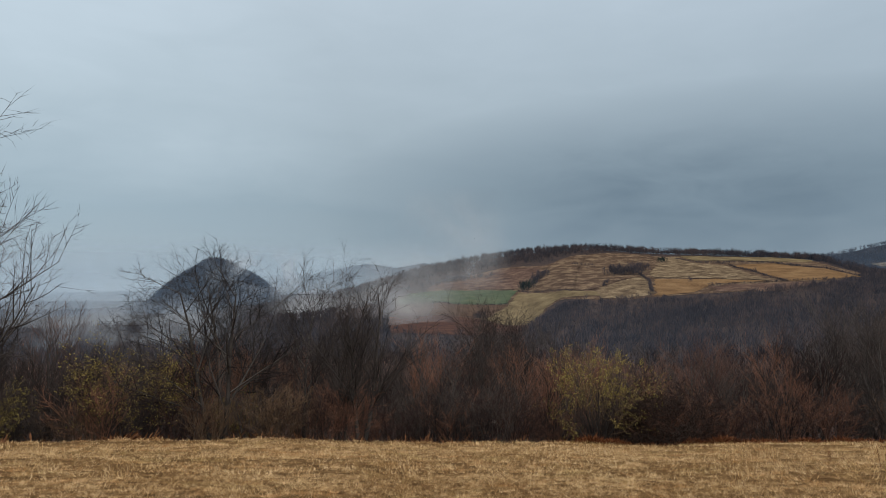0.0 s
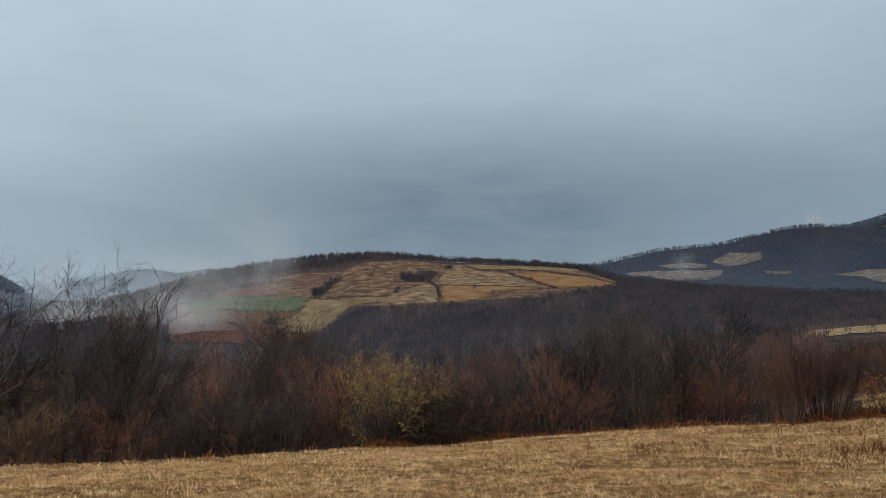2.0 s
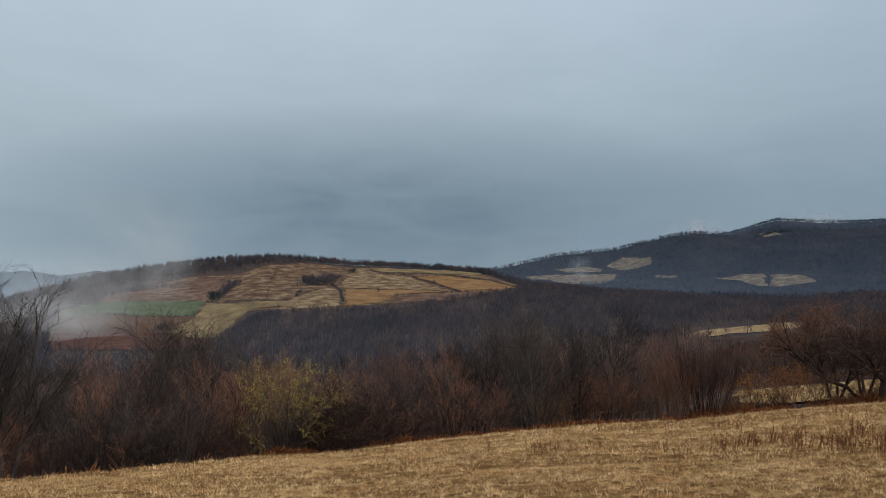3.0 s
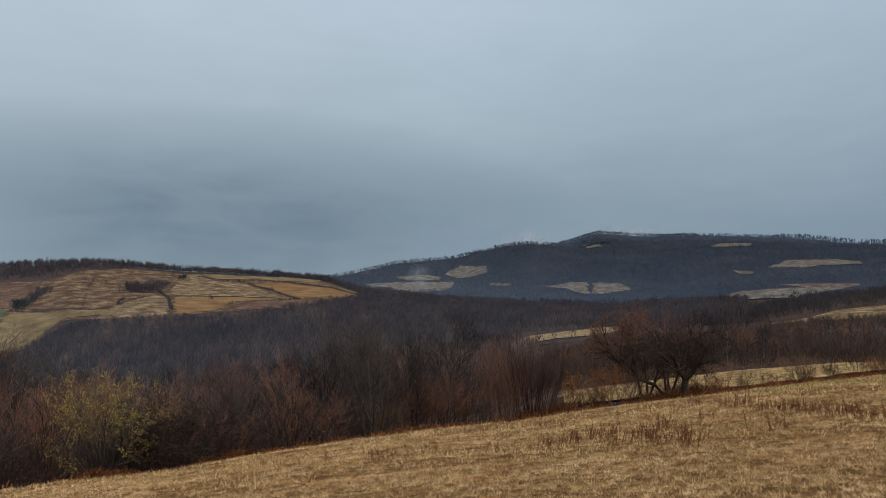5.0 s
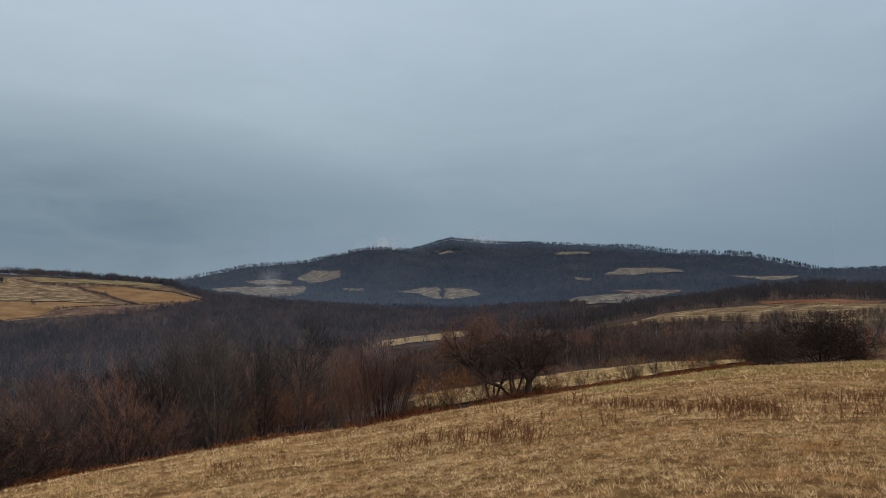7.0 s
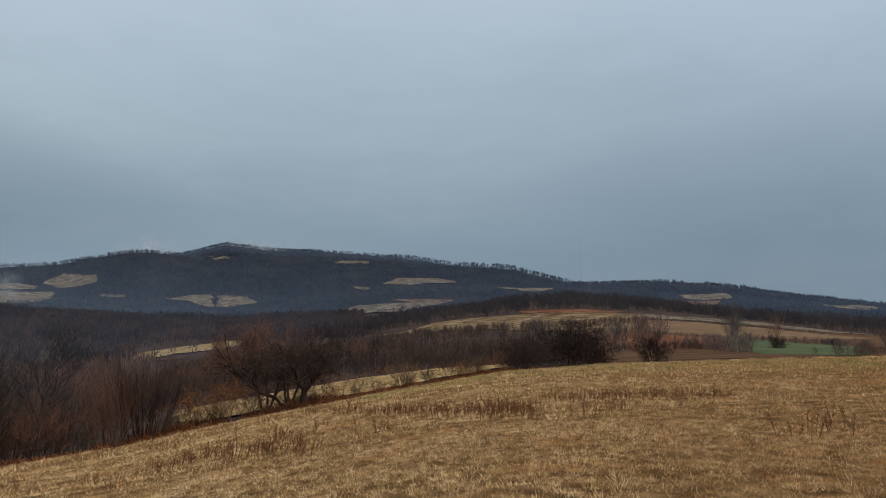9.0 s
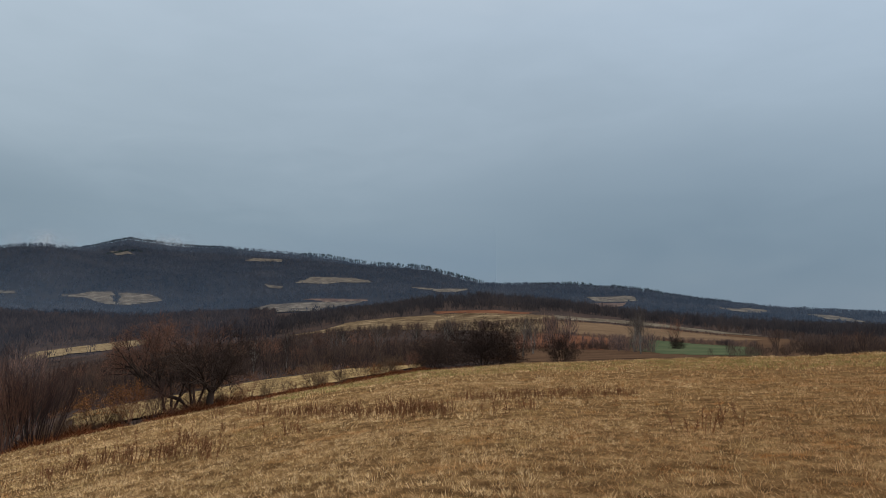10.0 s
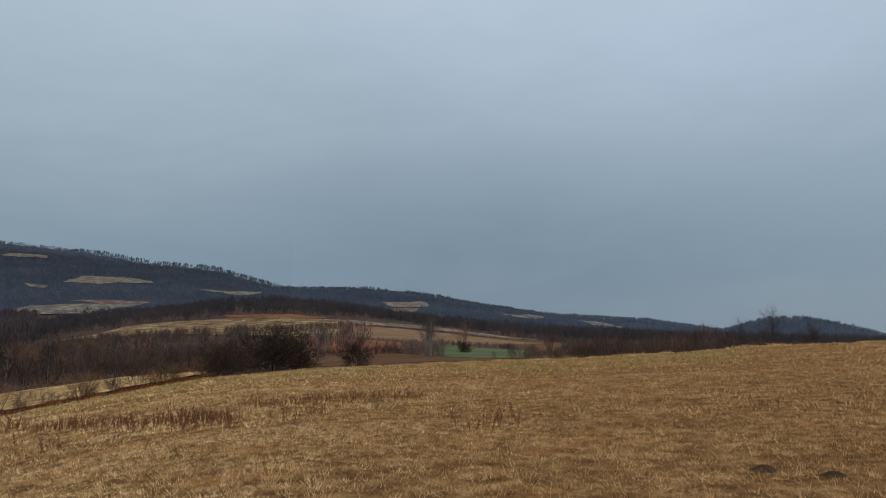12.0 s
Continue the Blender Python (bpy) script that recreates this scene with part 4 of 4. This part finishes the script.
# named large plants along the edge
put(wide_trees[0], -35.4, 40, 1.34, 20, wide=0.85)
put(wide_trees[1], -17.6, 40, 0.95, 60, wide=1.15)
put(open_trees[2], -19.6, 42, 0.60, 200)
put(open_trees[0], -14.6, 43, 0.72, 140, wide=1.2)
put(open_trees[0], -11.3, 40, 0.82, 0)
put(grey_slims[1], -8.2, 40, 1.0, 40, wide=1.2)
put(grey_slims[0], -6.6, 39.5, 1.16, 90, wide=1.3)
put(yellow[0], 12.6, edge(12.6) + 0.8, 1.0)
put(yellow[1], -24.6, 39.5, 0.95, wide=1.2)
put(yellow[1], -16.6, 41, 0.6)
put(yellow[1], -33.0, 39, 0.62)
put(dark_bush[0], 17.5, edge(17) + 1.5, 1.05)
put(open_trees[1], 31.5, edge(31) + 4, 0.66)
put(grey_slims[1], 32.6, edge(32) + 3, 1.0)
put(grey_slims[0], 36.0, edge(36) + 3, 0.8)
put(open_trees[2], 38.6, edge(38) + 2.5, 0.64)
put(coppice[0], 43.6, edge(43) + 1.2, 0.78)
put(coppice[1], 45.6, edge(45) + 1.0, 0.82)
put(thorn_tree[0], 57.4, edge(57) + 1.2, 1.3, -57)
put(thorn_tree[1], 52.6, 88, 1.9, 40)
put(hedge_trees[0], 54.5, edge(54) + 6, 0.95, wide=1.4)
put(hedge_trees[1], 56.2, edge(56) + 5, 0.9, wide=1.4)
put(dark_bush[0], 75.0, edge(75) + 1.5, 0.80)
put(dark_bush[1], 78.9, edge(79) + 2.5, 1.08, wide=1.1)
put(dark_bush[0], 80.2, edge(80) + 3.0, 0.95)
put(dark_bush[0], 85.3, edge(85) + 3, 0.72, wide=0.75)
put(tan_shrubs[0], 65.4, edge(65) + 1, 0.75)
put(tan_shrubs[1], 71.0, edge(71) + 1, 0.62)
put(leafy[0], 51.5, edge(51) + 1, 1.0)
put(leafy[1], 49.5, edge(49) + 2, 0.9)

# the hedge itself: small trees behind, shrubs in front
random.seed(21)
for i in range(90):
    az = -37 + 84 * (i + random.random() * 0.8) / 90
    k = random.random()
    kind = random.choice(grey_slims if k < (0.8 if az < -4 else 0.5) else slim_trees)
    r = edge(az) + random.uniform(3, 20)
    # each tree is scaled to fit the hedge top in the camera's view
    rise = float(np.interp(az, *zip(*HEDGE_TOP)))
    put(kind, az, r, (EYE + r * math.tan(radians(rise)) - at(az, r).z) / 7.0 * random.uniform(0.7, 1.02))
for i in range(84):
    az = -37 + 80 * (i + random.random()) / 84
    k = random.random()
    kind = random.choice(tan_shrubs if k < 0.15 else grey_shrubs if k < (0.7 if az < 0 else 0.5) else shrubs)
    put(kind, az, edge(az) + random.uniform(0.8, 6), random.uniform(0.7, 1.15))
for i in range(34):
    az = 46 + 28 * (i + random.random()) / 34
    put(random.choice(shrubs + tan_shrubs + leafy), az, edge(az) + random.uniform(0.6, 2.5), random.uniform(0.25, 0.6))

# hedges between the further fields
for i in range(60):
    az = 46 + 31 * (i + random.random()) / 60
    put(random.choice(hedge_trees + far_bush), az, random.uniform(105, 150), random.uniform(0.45, 0.85))
for i in range(26):
    az = 100 + 30 * (i + random.random()) / 26
    put(random.choice(hedge_trees + far_bush), az, random.uniform(150, 250), random.uniform(0.4, 0.75))
for az in (60.5, 63.0, 66.8, 67.5, 70.5, 73.5, 76.0, 77.0, 81.5, 82.2, 83.0, 91.0, 91.5):
    put(random.choice(birches), az, random.uniform(110, 140), random.uniform(0.8, 1.1))
for i in range(26):
    az = 101 + 21 * (i + random.random()) / 26
    put(random.choice(far_bush + hedge_trees[:1]), az, random.uniform(84, 100), random.uniform(0.28, 0.46))
put(open_trees[0], 117.8, 100, 0.54)
put(open_trees[1], 115.9, 104, 0.44)
put(open_trees[2], 120.6, 104, 0.42)
put(dark_bush[1], 94.2, 150, 0.62)
put(hedge_trees[1], 94.0, 152, 0.9)

# the models themselves stand among the others, in the thick of the hedge
for i, ob in enumerate(PROTOS):
    az = 1 + 25 * (i + 0.5) / len(PROTOS)
    ob.matrix_basis = Matrix.Translation(at(az, edge(az) + 24 + 3 * (i % 3), -0.05)) @ pose(0, 0, 0, 0, 0, 47 * i)


# ---------------------------------------------------------------- grass
def grass(name, label, material, rng, n, r0, r1, tall, wide, az0=-40, az1=132, trim=0.2, browner=None, each=16):
    """Dry grass in tussocks: each has its own size and way of lying, and its blades fan out from it."""
    heart = scatter(rng, n // each, az0, az1, r0, r1)
    gap = math.sqrt(math.radians(az1 - az0) / 2 * (r1 * r1 - r0 * r0) / len(heart))
    bulk = rng.lognormal(0, 0.45, len(heart))
    lie = rng.uniform(0, 6.283, len(heart))
    flat = rng.uniform(0.6, 2.6, len(heart))
    k = rng.choice(len(heart), n, p=bulk / bulk.sum())
    off = rng.normal(0, 1, (n, 2)) * (gap * 0.36 * bulk[k] ** 0.4)[:, None]
    xy = heart[k] + off
    az, r = np.degrees(np.arctan2(xy[:, 0], xy[:, 1])), np.hypot(xy[:, 0], xy[:, 1])
    keep = (r < line_at(FIELD_EDGE, az)[0] + trim) & (r > r0 - 0.5)
    if browner is not None:
        # the upper part of the meadow is browner, with a loose border
        keep &= ((az + rng.normal(0, 9, len(heart))[k]) > 88) == browner
    xy, off, k = xy[keep], off[keep], k[keep]
    n = len(xy)
    z = height(xy[:, 0], xy[:, 1])
    h = tall * np.clip(bulk[k], 0.45, 1.9) ** 0.7 * (0.5 + rng.random(n))
    out = np.arctan2(off[:, 1], off[:, 0])
    a = np.arctan2(np.sin(lie[k]) + 0.7 * np.sin(out), np.cos(lie[k]) + 0.7 * np.cos(out)) + rng.normal(0, 0.8, n)
    lean = flat[k] * (0.5 + rng.random(n))
    b = a + 1.57 + rng.normal(0, 0.5, n)
    base = np.stack([xy[:, 0], xy[:, 1], z - 0.02], -1)
    side = np.stack([np.cos(b), np.sin(b), 0 * b], -1) * (wide * (0.6 + 0.8 * rng.random(n)))[:, None]
    tip = base + np.stack([np.cos(a) * lean, np.sin(a) * lean, np.ones(n)], -1) * (h / np.sqrt(1 + lean ** 2))[:, None]
    v = np.stack([base - side, base + side, tip], 1).reshape(-1, 3)
    return tagged(mesh_object(name, v, np.arange(len(v)).reshape(-1, 3), material), label, "grass", kind="stuff")


rng = np.random.default_rng(5)
for browner, material, kind in ((False, BLADE, "straw-coloured"), (True, BLADE_BROWN, "browner")):
    grass("grass", f"dry matted {kind} grass close by", material, rng, 540000, 5.5, 15, 0.060, 0.0046, browner=browner, each=12)
    grass("grass", f"dry {kind} grass across the meadow", material, rng, 300000, 15, 32, 0.088, 0.0088, browner=browner, each=12)
    grass("grass", f"dry {kind} grass towards the meadow's edge", material, rng, 170000, 32, 75, 0.14, 0.018, browner=browner, each=10)
grass("grass", "yellowish green grass along the meadow's brow", GREEN_BLADE, rng, 34000, 40, 73, 0.15, 0.014, 62, 116)


def bracken_belt(name, label, material, rng, n, az0, az1, r0, r1, tall):
    """Dead fronds along the meadow's edge, in uneven clumps."""
    az = rng.uniform(az0, az1, n)
    clump = waves(az * 3.0, az * 0 + 2.0, 1.5, 3)
    keep = rng.random(n) < 0.45 + 0.6 * clump
    az, clump = az[keep], clump[keep]
    n = len(az)
    r = line_at(FIELD_EDGE, az)[0] + rng.uniform(r0, r1, n)
    x, y = r * np.sin(np.radians(az)), r * np.cos(np.radians(az))
    base = np.stack([x, y, height(x, y)], -1)
    a, lean = rng.random(n) * 6.283, 0.5 + 1.6 * rng.random(n)
    h = tall * (0.4 + 0.8 * rng.random(n)) * (0.7 + 0.5 * clump)
    d = np.stack([np.cos(a) * lean, np.sin(a) * lean, np.ones(n)], -1) / np.sqrt(1 + lean ** 2)[:, None]
    side = np.stack([-np.sin(a), np.cos(a), 0 * a], -1) * (tall * (0.03 + 0.03 * rng.random(n)))[:, None]
    mid = base + d * (h * 0.6)[:, None]
    tip = base + d * h[:, None] - np.array([0, 0, 0.1]) * h[:, None]
    v = np.concatenate([np.stack([base - side * 0.4, mid + side, tip], 1), np.stack([base, mid - side, tip], 1)]).reshape(-1, 3)
    return tagged(mesh_object(name, v, np.arange(len(v)).reshape(-1, 3), material), label, "bracken", kind="stuff")


bracken_belt("bracken", "rust-coloured dead bracken along the meadow's edge", BRACKEN, rng, 24000, 30, 76, -0.6, 2.0, 0.6)
bracken_belt("bracken", "heaps of bright rust-coloured dead bracken", BRACKEN, rng, 20000, 11, 31, -0.5, 2.2, 0.6)
bracken_belt("bracken", "rust-coloured dead growth filling the ditch", BRACKEN, rng, 16000, 46, 79, 0.0, 4.0, 0.45)
bracken_belt("undergrowth", "dead brown growth between the strip meadow and the scrub", WEED, rng, 18000, 46, 82, 36, 62, 0.7)
bracken_belt("tall_grass", "long pale grass along the meadow's edge", BLADE, rng, 30000, -40, 130, -1.0, 0.6, 0.30)
bracken_belt("undergrowth", "dark brown dead undergrowth beneath the hedge", WEED, rng, 22000, -40, 60, 0.3, 6.0, 0.9)


bracken_belt("tall_grass", "pale seeding stalks standing along the meadow's brow", BLADE, rng, 2600, 96, 126, -2.5, 0.3, 0.55)


def stalk(seed, tall):
    """One dead dock stalk with its ragged seed head, in one mesh."""
    g = Limbs(seed)
    d = Vector((g.rng.gauss(0, 0.1), g.rng.gauss(0, 0.1), 1)).normalized()
    p = Vector((0, 0, -0.05))
    q = p + d * tall
    g.tube([p, p + d * tall * 0.5, q], [0.010, 0.008, 0.004], 3)
    for j in range(11):
        s = q - d * tall * g.rng.uniform(0, 0.6)
        g.sliver(s, s + Vector((g.rng.gauss(0, 0.05), g.rng.gauss(0, 0.05), g.rng.uniform(0.03, 0.10))), 0.011)
    return mesh_object("stalk", g.v, g.f, WEED)


stalks = [stalk(901 + 3 * i, 0.40 + 0.06 * i) for i in range(5)]


def weed(name, seed, count):
    """A clump of dead dock stalks."""
    g = random.Random(seed)
    root = new(name)
    for i in range(count):
        ob = new("stalk", g.choice(stalks).data)
        ob.parent = root
        ob.matrix_basis = Matrix.Translation((g.gauss(0, 0.22), g.gauss(0, 0.22), 0)) @ pose(0, 0, 0, g.gauss(0, 9), g.gauss(0, 9), g.uniform(0, 360))
    return tagged(root, "clump of dead brown dock stalks in the meadow", "weed", group="weed clumps in the meadow")


weeds = [weed("weed_clump", 911 + 7 * i, 3 + 2 * i) for i in range(4)]
for ob in stalks:
    bpy.data.objects.remove(ob)
WEED_SPOTS = [(33.1, 19.1), (34.5, 19.4), (37.2, 20.1), (40.6, 26.1), (42.8, 30.5), (43.6, 16.6), (46.8, 29.0), (47.7, 25.9), (46.6, 17.6), (48.9, 17.4), (49.5, 18.2), (51.3, 17.8), (52.2, 16.7), (54.4, 16.6), (55.8, 19.6), (56.0, 15.5), (57.9, 15.0), (57.3, 17.2), (64.4, 16.6), (58.6, 21.7), (28.7, 21.3), (43.1, 17.4), (47.2, 27.5), (48.6, 17.5), (50.5, 19.0), (51.7, 18.7), (53.9, 16.6), (55.4, 16.4), (57.3, 15.9), (56.6, 19.7), (64.1, 16.5), (55.6, 20.7), (86.4, 71.1), (80.8, 15.9), (33.0, 19.1), (35.0, 19.1), (20.6, 28.1), (97.1, 13.0), (97.3, 14.9), (82.2, 17.0), (116.9, 16.6), (72.8, 18.4), (74.5, 17.0), (71.2, 23.2), (66.6, 20.0)]
for az, r in WEED_SPOTS:
    for k in range(random.randint(1, 2)):
        put(random.choice(weeds), az + random.uniform(-0.5, 0.5), r + random.uniform(-0.6, 0.6), random.uniform(0.55, 0.9))
# two bands of dock run across the slope
for i in range(84):
    az = 60 + 16.5 * (i + random.random()) / 84
    r = float(np.interp(az, (60, 64, 68, 73, 76.5), (30, 24, 20.5, 17.5, 16.5))) + random.gauss(0, 0.7)
    put(random.choice(weeds), az, r, random.uniform(0.45, 0.8))
for i in range(45):
    az = 77 + 14 * (i + random.random()) / 45
    put(random.choice(weeds), az, 20.7 + random.gauss(0, 0.6), random.uniform(0.4, 0.7))
for i, ob in enumerate(weeds):
    ob.matrix_basis = Matrix.Translation(at(52 + 3 * i, 27 + 2 * i))

# molehills
def molehill(az, r, wide):
    """A low crumbled heap of dark soil."""
    g = random.Random(int(r * 100))
    u, v = np.meshgrid(np.linspace(0, 1, 9), np.linspace(0, 2 * math.pi, 18, endpoint=False), indexing="ij")
    rad = wide * u * (1 + 0.15 * np.sin(3 * v + g.random() * 6) + 0.08 * np.sin(7 * v))
    z = 0.2 * wide * np.cos(u * math.pi / 2) ** 1.5 + 0.012 * np.sin(9 * v + 5 * u * 9) * (1 - u) - 0.03 * u
    ob = mesh_object("molehill", np.stack([rad * np.cos(v), rad * np.sin(v), z], -1).reshape(-1, 3), grid_faces(9, 18, True), MOLE_SOIL, smooth=True)
    ob.matrix_basis = Matrix.Translation(at(az, r, 0.02))
    return tagged(ob, "low dark molehill in the dry grass", "molehill", group="molehills")


molehill(117.2, 9.0, 0.19)
molehill(121.6, 8.8, 0.17)


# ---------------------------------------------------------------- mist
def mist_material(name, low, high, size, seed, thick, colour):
    """See-through sheet, white or tinted, for mist and haze: noise thins it out, and it fades towards its rim."""
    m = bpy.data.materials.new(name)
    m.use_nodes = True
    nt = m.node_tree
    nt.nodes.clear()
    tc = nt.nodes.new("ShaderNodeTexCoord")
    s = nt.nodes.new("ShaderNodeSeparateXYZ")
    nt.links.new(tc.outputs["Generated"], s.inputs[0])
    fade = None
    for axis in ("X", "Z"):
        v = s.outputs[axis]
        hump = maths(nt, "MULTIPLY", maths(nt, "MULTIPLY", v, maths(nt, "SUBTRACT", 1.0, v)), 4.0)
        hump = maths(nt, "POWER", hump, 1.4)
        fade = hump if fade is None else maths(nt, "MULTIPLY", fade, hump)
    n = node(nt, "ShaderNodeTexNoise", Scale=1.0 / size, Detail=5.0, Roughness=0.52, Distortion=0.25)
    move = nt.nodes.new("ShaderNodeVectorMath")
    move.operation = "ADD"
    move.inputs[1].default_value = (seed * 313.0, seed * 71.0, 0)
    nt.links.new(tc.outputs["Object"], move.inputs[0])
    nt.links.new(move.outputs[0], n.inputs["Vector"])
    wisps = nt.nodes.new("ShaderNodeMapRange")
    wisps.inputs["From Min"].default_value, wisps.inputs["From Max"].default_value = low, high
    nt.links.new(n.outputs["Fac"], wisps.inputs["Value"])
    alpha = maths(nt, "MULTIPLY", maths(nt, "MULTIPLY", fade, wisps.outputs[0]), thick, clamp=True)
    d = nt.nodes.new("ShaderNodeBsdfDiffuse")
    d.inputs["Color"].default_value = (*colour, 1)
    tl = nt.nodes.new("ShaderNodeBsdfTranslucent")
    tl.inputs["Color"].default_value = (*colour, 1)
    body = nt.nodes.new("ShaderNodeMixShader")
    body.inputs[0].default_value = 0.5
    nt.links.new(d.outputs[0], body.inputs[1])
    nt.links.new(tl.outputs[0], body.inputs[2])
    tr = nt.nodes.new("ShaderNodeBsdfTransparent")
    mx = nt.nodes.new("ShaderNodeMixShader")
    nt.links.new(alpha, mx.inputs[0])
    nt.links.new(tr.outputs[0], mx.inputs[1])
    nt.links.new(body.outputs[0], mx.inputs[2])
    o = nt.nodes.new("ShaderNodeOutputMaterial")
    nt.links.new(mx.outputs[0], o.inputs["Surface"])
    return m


# sheet colours that tint what lies behind them, as distance haze would
HAZE_BLUE = (0.44, 0.64, 0.90)
FAR_HAZE_BLUE = (0.60, 0.72, 0.82)


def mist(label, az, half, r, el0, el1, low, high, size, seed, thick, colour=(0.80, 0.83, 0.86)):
    """Mist as one wavy see-through sheet, sized by view angles and turned to face the camera at the bearing az."""
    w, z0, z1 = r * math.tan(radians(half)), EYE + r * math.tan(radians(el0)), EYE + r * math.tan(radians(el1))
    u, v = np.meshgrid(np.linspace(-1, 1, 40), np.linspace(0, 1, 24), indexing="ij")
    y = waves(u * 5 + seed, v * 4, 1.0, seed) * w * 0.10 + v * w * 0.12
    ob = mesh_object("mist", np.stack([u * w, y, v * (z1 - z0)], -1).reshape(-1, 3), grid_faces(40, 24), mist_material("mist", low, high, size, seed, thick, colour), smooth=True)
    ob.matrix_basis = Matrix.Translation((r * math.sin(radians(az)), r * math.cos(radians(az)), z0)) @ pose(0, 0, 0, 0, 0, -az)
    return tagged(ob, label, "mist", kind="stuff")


# two blue-tinted sheets imitate the haze over the farthest hills
mist("pale blue haze over the farthest hills", -24, 30, 2600, -5.5, 4.0, 0.0, 0.5, 600, 1, 0.42, FAR_HAZE_BLUE)
mist("pale blue haze over the farthest hills", -22, 26, 3500, -4.0, 4.5, 0.0, 0.5, 800, 2, 0.7, FAR_HAZE_BLUE)
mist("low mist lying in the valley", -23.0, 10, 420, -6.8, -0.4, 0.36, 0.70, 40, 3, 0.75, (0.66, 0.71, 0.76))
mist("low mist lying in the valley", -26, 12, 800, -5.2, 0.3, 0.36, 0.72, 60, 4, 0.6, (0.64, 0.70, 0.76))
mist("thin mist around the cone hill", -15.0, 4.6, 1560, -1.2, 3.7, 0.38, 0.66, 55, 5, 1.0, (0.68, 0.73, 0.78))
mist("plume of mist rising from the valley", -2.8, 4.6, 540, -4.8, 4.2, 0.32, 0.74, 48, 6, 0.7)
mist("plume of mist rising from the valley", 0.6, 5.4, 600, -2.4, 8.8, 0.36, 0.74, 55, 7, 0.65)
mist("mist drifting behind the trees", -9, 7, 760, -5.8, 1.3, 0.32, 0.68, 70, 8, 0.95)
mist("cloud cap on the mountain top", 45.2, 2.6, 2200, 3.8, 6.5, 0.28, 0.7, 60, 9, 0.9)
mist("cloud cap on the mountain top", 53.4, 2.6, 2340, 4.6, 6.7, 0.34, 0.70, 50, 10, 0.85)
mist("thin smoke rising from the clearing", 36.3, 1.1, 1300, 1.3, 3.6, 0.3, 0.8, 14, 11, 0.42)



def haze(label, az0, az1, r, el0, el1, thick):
    """Haze between near and far, imitated by one thin blue see-through curved sheet that thins out upwards."""
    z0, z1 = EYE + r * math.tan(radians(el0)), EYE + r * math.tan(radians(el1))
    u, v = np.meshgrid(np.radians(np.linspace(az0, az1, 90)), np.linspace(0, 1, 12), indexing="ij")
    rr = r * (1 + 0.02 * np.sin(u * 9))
    m = bpy.data.materials.new("haze_tint")
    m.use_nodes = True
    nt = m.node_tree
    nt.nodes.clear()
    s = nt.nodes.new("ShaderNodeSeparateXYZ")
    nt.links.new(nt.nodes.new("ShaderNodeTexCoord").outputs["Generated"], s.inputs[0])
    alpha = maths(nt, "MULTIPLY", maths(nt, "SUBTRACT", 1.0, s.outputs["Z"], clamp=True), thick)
    d = node(nt, "ShaderNodeBsdfDiffuse", Color=(*HAZE_BLUE, 1))
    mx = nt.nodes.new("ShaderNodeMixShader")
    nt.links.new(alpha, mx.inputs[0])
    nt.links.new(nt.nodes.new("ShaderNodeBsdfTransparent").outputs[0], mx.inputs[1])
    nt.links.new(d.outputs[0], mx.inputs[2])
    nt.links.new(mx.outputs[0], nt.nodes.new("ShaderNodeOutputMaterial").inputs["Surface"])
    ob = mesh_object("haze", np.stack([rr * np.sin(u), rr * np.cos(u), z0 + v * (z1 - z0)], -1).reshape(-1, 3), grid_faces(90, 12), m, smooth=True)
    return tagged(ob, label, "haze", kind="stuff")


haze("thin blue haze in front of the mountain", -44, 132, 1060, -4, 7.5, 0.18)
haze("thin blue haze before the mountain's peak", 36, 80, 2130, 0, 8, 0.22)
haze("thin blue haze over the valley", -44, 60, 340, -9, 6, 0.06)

# ---------------------------------------------------------------- mast on the mountain
mast = new("radio_mast")
legs = Limbs(5)
for k in range(3):
    a = 2.094 * k
    out = Vector((math.cos(a), math.sin(a), 0))
    legs.tube([out * 1.3, out * 0.5 + Vector((0, 0, 32))], [0.22, 0.16], 4)
mesh_object("lattice", legs.v, legs.f, STEEL, mast)
rungs = Limbs(6)
for i in range(16):
    h, w = 2.0 * i, 1.3 - 0.05 * i * 1.0
    for k in range(3):
        p = Vector((math.cos(2.094 * k) * w, math.sin(2.094 * k) * w, h))
        q = Vector((math.cos(2.094 * (k + 1)) * w, math.sin(2.094 * (k + 1)) * w, h + 2.0))
        rungs.tube([p, q], [0.10, 0.10], 3)
mesh_object("brace", rungs.v, rungs.f, STEEL, mast)
mast.matrix_basis = Matrix.Translation(at(45.6, 1905, -0.5)) @ Matrix.Diagonal((0.8, 0.8, 0.8, 1))
tagged(mast, "thin grey lattice radio mast on the mountain", "mast")
